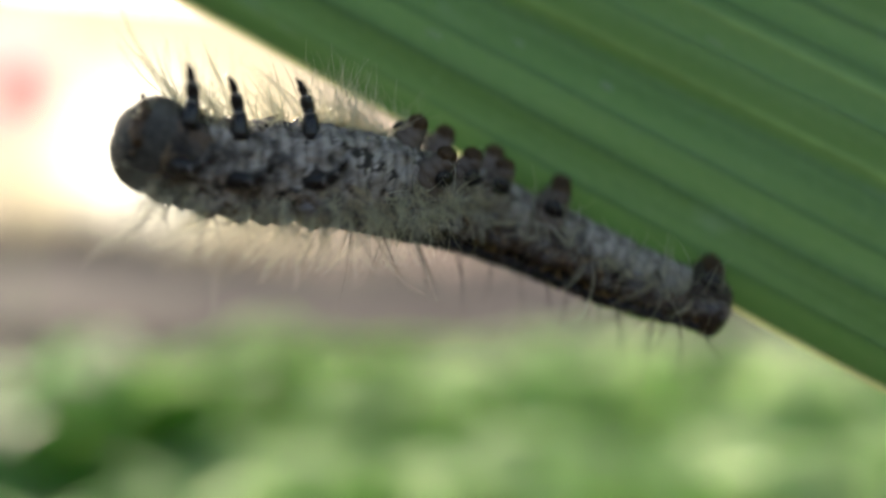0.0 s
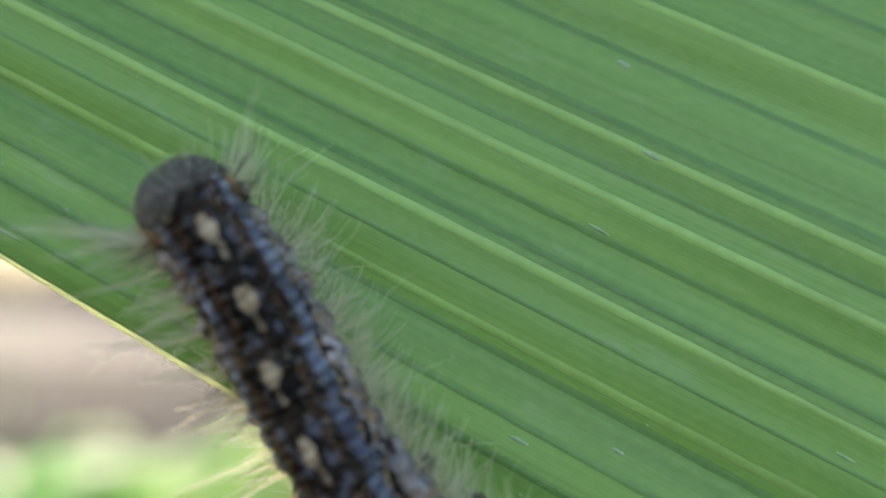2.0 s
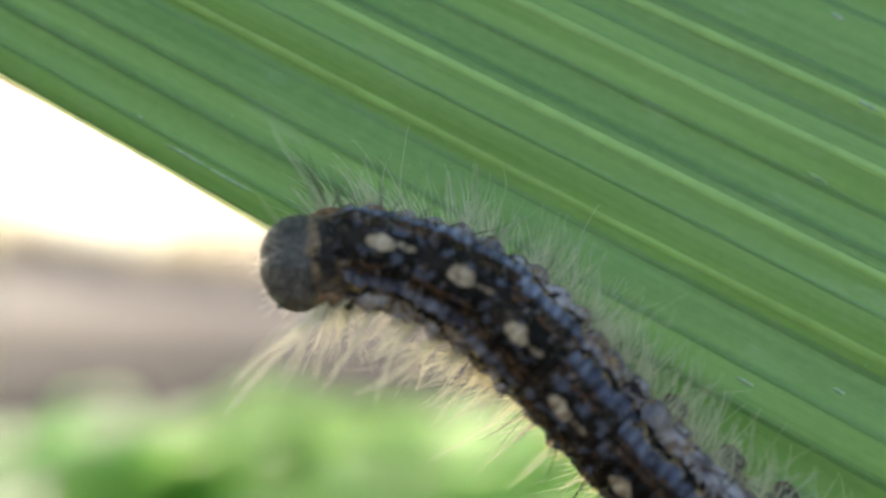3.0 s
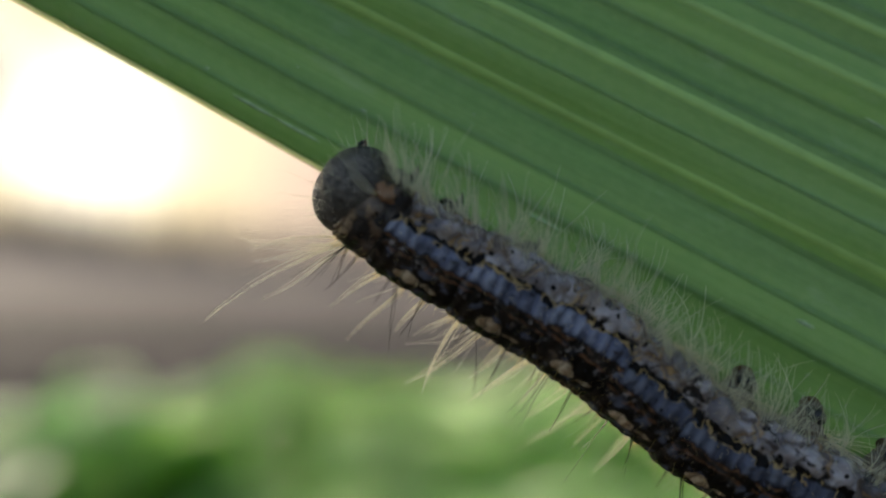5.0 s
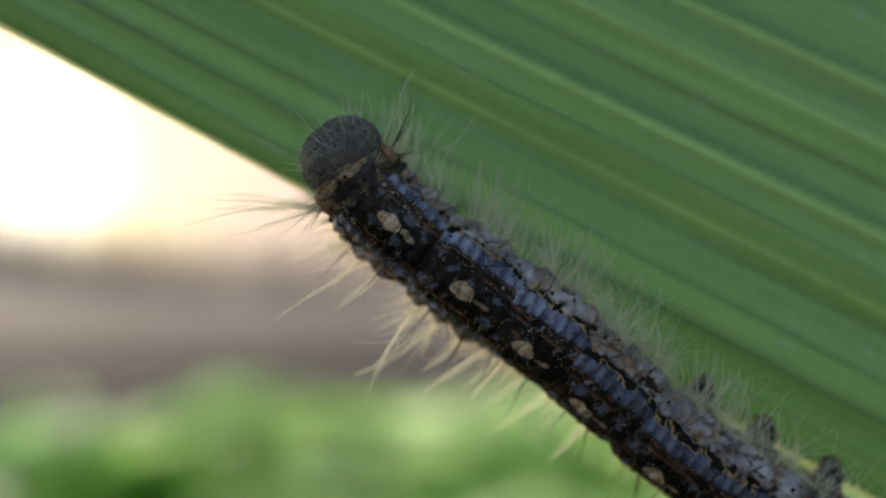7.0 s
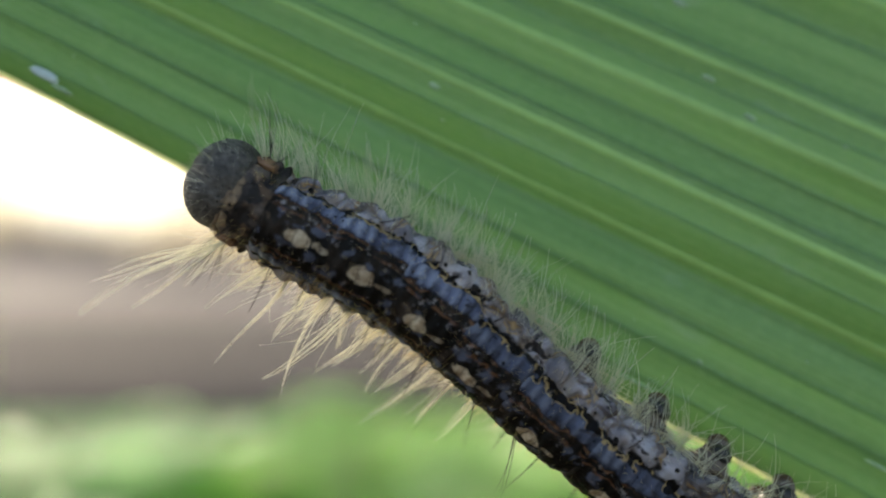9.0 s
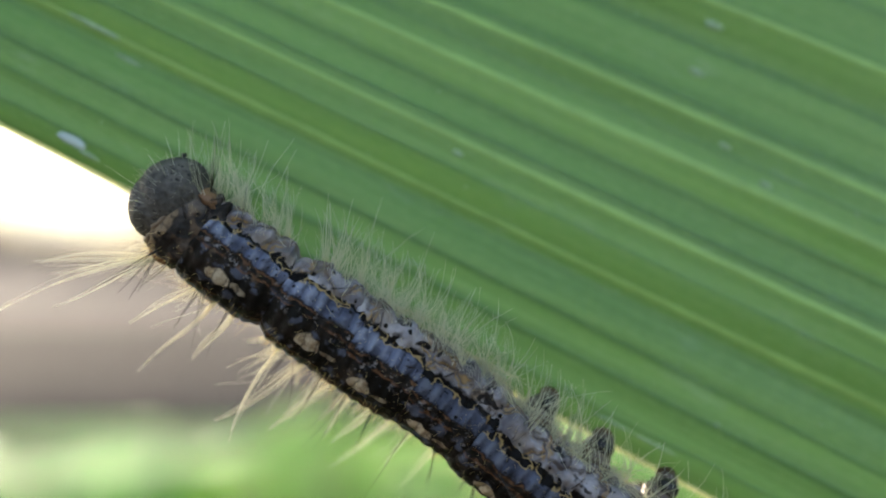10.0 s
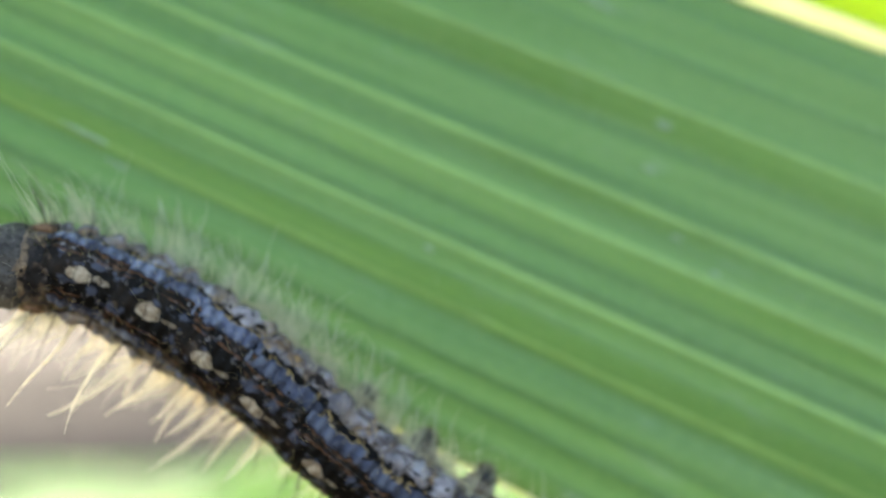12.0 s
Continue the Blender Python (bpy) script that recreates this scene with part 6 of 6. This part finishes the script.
    walk(BODY[11], [
        (0, pose(0.02151, 0.00243, -0.00940, 165.0, -20.4, 178.7)),
        (0.3, pose(0.01906, 0.00230, -0.00850, 167.6, -25.1, 178.7)),
        (0.5, pose(0.02169, 0.00223, -0.00970, 169.7, -18.4, 178.4)),
        (0.7, pose(0.02076, 0.00206, -0.00955, 172.2, -17.2, 178.3)),
        (1, pose(0.01925, 0.00113, -0.00894, -159.8, -25.8, 178.4)),
        (1.2, pose(0.01816, 0.00096, -0.00885, -152.4, -26.6, 178.7)),
        (1.5, pose(0.01817, 0.00068, -0.00760, -145.3, -26.0, 178.8)),
        (2, pose(0.01804, 0.00063, -0.00714, -139.3, -25.9, 179.3)),
        (2.5, pose(0.01805, 0.00070, -0.00764, -136.9, -26.8, -179.9)),
        (2.7, pose(0.01848, 0.00062, -0.00765, -139.6, -27.5, -179.7)),
        (3, pose(0.01905, 0.00054, -0.00855, -139.6, -27.2, -179.5)),
        (3.2, pose(0.01984, 0.00066, -0.00990, -139.7, -27.9, -179.3)),
        (3.5, pose(0.02172, 0.00085, -0.01173, -141.9, -28.3, -179.0)),
        (3.7, pose(0.02140, 0.00097, -0.01171, -145.2, -28.5, -179.0)),
        (4.1, pose(0.02143, 0.00105, -0.01141, -147.0, -28.4, -179.0)),
        (4.5, pose(0.02149, 0.00122, -0.01076, -151.0, -28.1, -178.9)),
        (4.9, pose(0.02155, 0.00140, -0.01011, -154.9, -27.7, -178.9)),
        (5.3, pose(0.02158, 0.00148, -0.00981, -156.7, -27.6, -178.9)),
        (5.5, pose(0.02104, 0.00151, -0.01107, -155.8, -28.8, -178.9)),
        (6, pose(0.02062, 0.00134, -0.01057, -153.7, -27.3, -179.0)),
        (6.5, pose(0.02478, 0.00144, -0.01329, -156.7, -28.4, -178.9)),
        (7, pose(0.02050, 0.00133, -0.01086, -156.4, -28.4, -179.1)),
        (7.5, pose(0.01108, 0.00110, -0.00550, -155.7, -28.6, -179.4)),
        (8, pose(0.00166, 0.00087, -0.00014, -154.9, -28.7, -179.7)),
        (8.5, pose(-0.00262, 0.00076, 0.00229, -154.6, -28.7, -179.9)),
        (9, pose(-0.00583, 0.00075, 0.00307, -154.1, -29.0, -179.8)),
        (9.5, pose(-0.00725, 0.00088, 0.00393, -155.5, -28.8, -180.0)),
        (10, pose(-0.00933, 0.00066, 0.00460, -150.4, -29.0, -180.0)),
        (10.5, pose(-0.01267, 0.00065, 0.00669, -150.9, -29.1, -180.0)),
        (11, pose(-0.01319, 0.00063, 0.00695, -149.4, -29.0, -180.0)),
        (11.3, pose(-0.01402, 0.00051, 0.00797, -147.2, -28.8, -180.0)),
        (11.5, pose(-0.01388, 0.00041, 0.00919, -144.4, -29.3, -180.0)),
        (12, pose(-0.01688, 0.00038, 0.00891, -143.1, -30.0, -180.0))])
    walk(BODY[12], [
        (0, pose(0.02326, 0.00238, -0.01000, 165.3, -18.2, 178.5)),
        (0.3, pose(0.02083, 0.00226, -0.00925, 168.8, -18.2, 178.6)),
        (0.5, pose(0.02342, 0.00218, -0.01019, 170.3, -15.5, 178.2)),
        (0.7, pose(0.02242, 0.00201, -0.01007, 172.2, -17.3, 178.3)),
        (1, pose(0.02092, 0.00108, -0.00973, -159.5, -25.1, 178.4)),
        (1.2, pose(0.01994, 0.00092, -0.00974, -152.3, -26.7, 178.6)),
        (1.5, pose(0.01989, 0.00064, -0.00844, -145.3, -26.1, 178.8)),
        (2, pose(0.01967, 0.00061, -0.00792, -139.3, -25.8, 179.3)),
        (2.5, pose(0.01965, 0.00071, -0.00844, -136.8, -26.8, -179.9)),
        (2.7, pose(0.02011, 0.00063, -0.00850, -139.5, -27.5, -179.7)),
        (3, pose(0.02077, 0.00056, -0.00943, -139.5, -27.1, -179.5)),
        (3.2, pose(0.02164, 0.00069, -0.01085, -139.7, -27.9, -179.3)),
        (3.5, pose(0.02368, 0.00089, -0.01279, -141.9, -28.2, -179.0)),
        (3.7, pose(0.02333, 0.00101, -0.01275, -145.3, -28.6, -179.0)),
        (4.1, pose(0.02334, 0.00109, -0.01244, -147.1, -28.4, -179.0)),
        (4.5, pose(0.02336, 0.00126, -0.01175, -151.0, -28.1, -178.9)),
        (4.9, pose(0.02338, 0.00143, -0.01106, -154.9, -27.8, -178.9)),
        (5.3, pose(0.02339, 0.00151, -0.01075, -156.7, -27.6, -178.9)),
        (5.5, pose(0.02287, 0.00154, -0.01208, -155.9, -28.8, -178.9)),
        (6, pose(0.02254, 0.00137, -0.01156, -153.7, -27.2, -179.0)),
        (6.5, pose(0.02682, 0.00147, -0.01440, -156.6, -28.4, -179.0)),
        (7, pose(0.02249, 0.00136, -0.01194, -156.3, -28.4, -179.1)),
        (7.5, pose(0.01298, 0.00112, -0.00654, -155.6, -28.5, -179.4)),
        (8, pose(0.00346, 0.00087, -0.00113, -154.9, -28.6, -179.8)),
        (8.5, pose(-0.00087, 0.00076, 0.00133, -154.6, -28.6, -179.9)),
        (9, pose(-0.00404, 0.00075, 0.00208, -154.0, -28.9, -180.0)),
        (9.5, pose(-0.00543, 0.00088, 0.00294, -155.5, -28.8, -180.0)),
        (10, pose(-0.00748, 0.00066, 0.00357, -150.4, -29.1, -180.0)),
        (10.5, pose(-0.01082, 0.00065, 0.00566, -150.8, -29.1, -180.0)),
        (11, pose(-0.01135, 0.00063, 0.00592, -149.5, -28.9, -180.0)),
        (11.3, pose(-0.01216, 0.00051, 0.00696, -147.2, -28.8, -180.0)),
        (11.5, pose(-0.01201, 0.00041, 0.00815, -144.4, -29.3, 180.0)),
        (12, pose(-0.01492, 0.00038, 0.00778, -143.1, -29.9, -180.0))])
    walk(BODY[13], [
        (0, pose(0.02482, 0.00234, -0.01049, 165.4, -17.3, 178.5)),
        (0.3, pose(0.02247, 0.00222, -0.00962, 169.7, -12.7, 178.4)),
        (0.5, pose(0.02492, 0.00213, -0.01060, 170.4, -15.1, 178.2)),
        (0.7, pose(0.02383, 0.00197, -0.01051, 172.2, -17.3, 178.3)),
        (1, pose(0.02229, 0.00104, -0.01036, -159.4, -24.6, 178.4)),
        (1.2, pose(0.02147, 0.00088, -0.01051, -152.3, -26.8, 178.6)),
        (1.5, pose(0.02137, 0.00061, -0.00916, -145.3, -26.1, 178.8)),
        (2, pose(0.02106, 0.00059, -0.00859, -139.3, -25.8, 179.3)),
        (2.5, pose(0.02101, 0.00071, -0.00914, -136.8, -27.1, -179.9)),
        (2.7, pose(0.02152, 0.00063, -0.00923, -139.5, -27.4, -179.7)),
        (3, pose(0.02225, 0.00057, -0.01019, -139.5, -27.1, -179.5)),
        (3.2, pose(0.02318, 0.00071, -0.01167, -139.7, -28.0, -179.3)),
        (3.5, pose(0.02536, 0.00092, -0.01369, -141.9, -28.2, -179.0)),
        (3.7, pose(0.02499, 0.00104, -0.01366, -145.3, -28.8, -179.0)),
        (4.1, pose(0.02498, 0.00112, -0.01333, -147.1, -28.6, -179.0)),
        (4.5, pose(0.02496, 0.00129, -0.01261, -151.0, -28.2, -178.9)),
        (4.9, pose(0.02494, 0.00147, -0.01189, -154.9, -27.8, -178.9)),
        (5.3, pose(0.02493, 0.00155, -0.01156, -156.7, -27.6, -178.9)),
        (5.5, pose(0.02444, 0.00157, -0.01294, -155.9, -28.8, -178.9)),
        (6, pose(0.02419, 0.00140, -0.01241, -153.6, -27.2, -179.0)),
        (6.5, pose(0.02857, 0.00150, -0.01534, -156.7, -28.4, -179.0)),
        (7, pose(0.02420, 0.00139, -0.01286, -156.4, -28.4, -179.2)),
        (7.5, pose(0.01460, 0.00113, -0.00741, -155.6, -28.6, -179.5)),
        (8, pose(0.00499, 0.00088, -0.00196, -154.8, -28.7, -179.8)),
        (8.5, pose(0.00062, 0.00077, 0.00052, -154.5, -28.7, -180.0)),
        (9, pose(-0.00250, 0.00075, 0.00123, -154.0, -28.9, -179.9)),
        (9.5, pose(-0.00386, 0.00088, 0.00208, -155.4, -28.8, -180.0)),
        (10, pose(-0.00589, 0.00066, 0.00268, -150.4, -29.0, -180.0)),
        (10.5, pose(-0.00923, 0.00065, 0.00478, -150.8, -29.1, -180.0)),
        (11, pose(-0.00977, 0.00063, 0.00505, -149.4, -28.9, -180.0)),
        (11.3, pose(-0.01057, 0.00051, 0.00609, -147.3, -28.8, -180.0)),
        (11.5, pose(-0.01042, 0.00041, 0.00725, -144.3, -29.3, 180.0)),
        (12, pose(-0.01324, 0.00038, 0.00681, -143.1, -30.0, -180.0))])


motions()
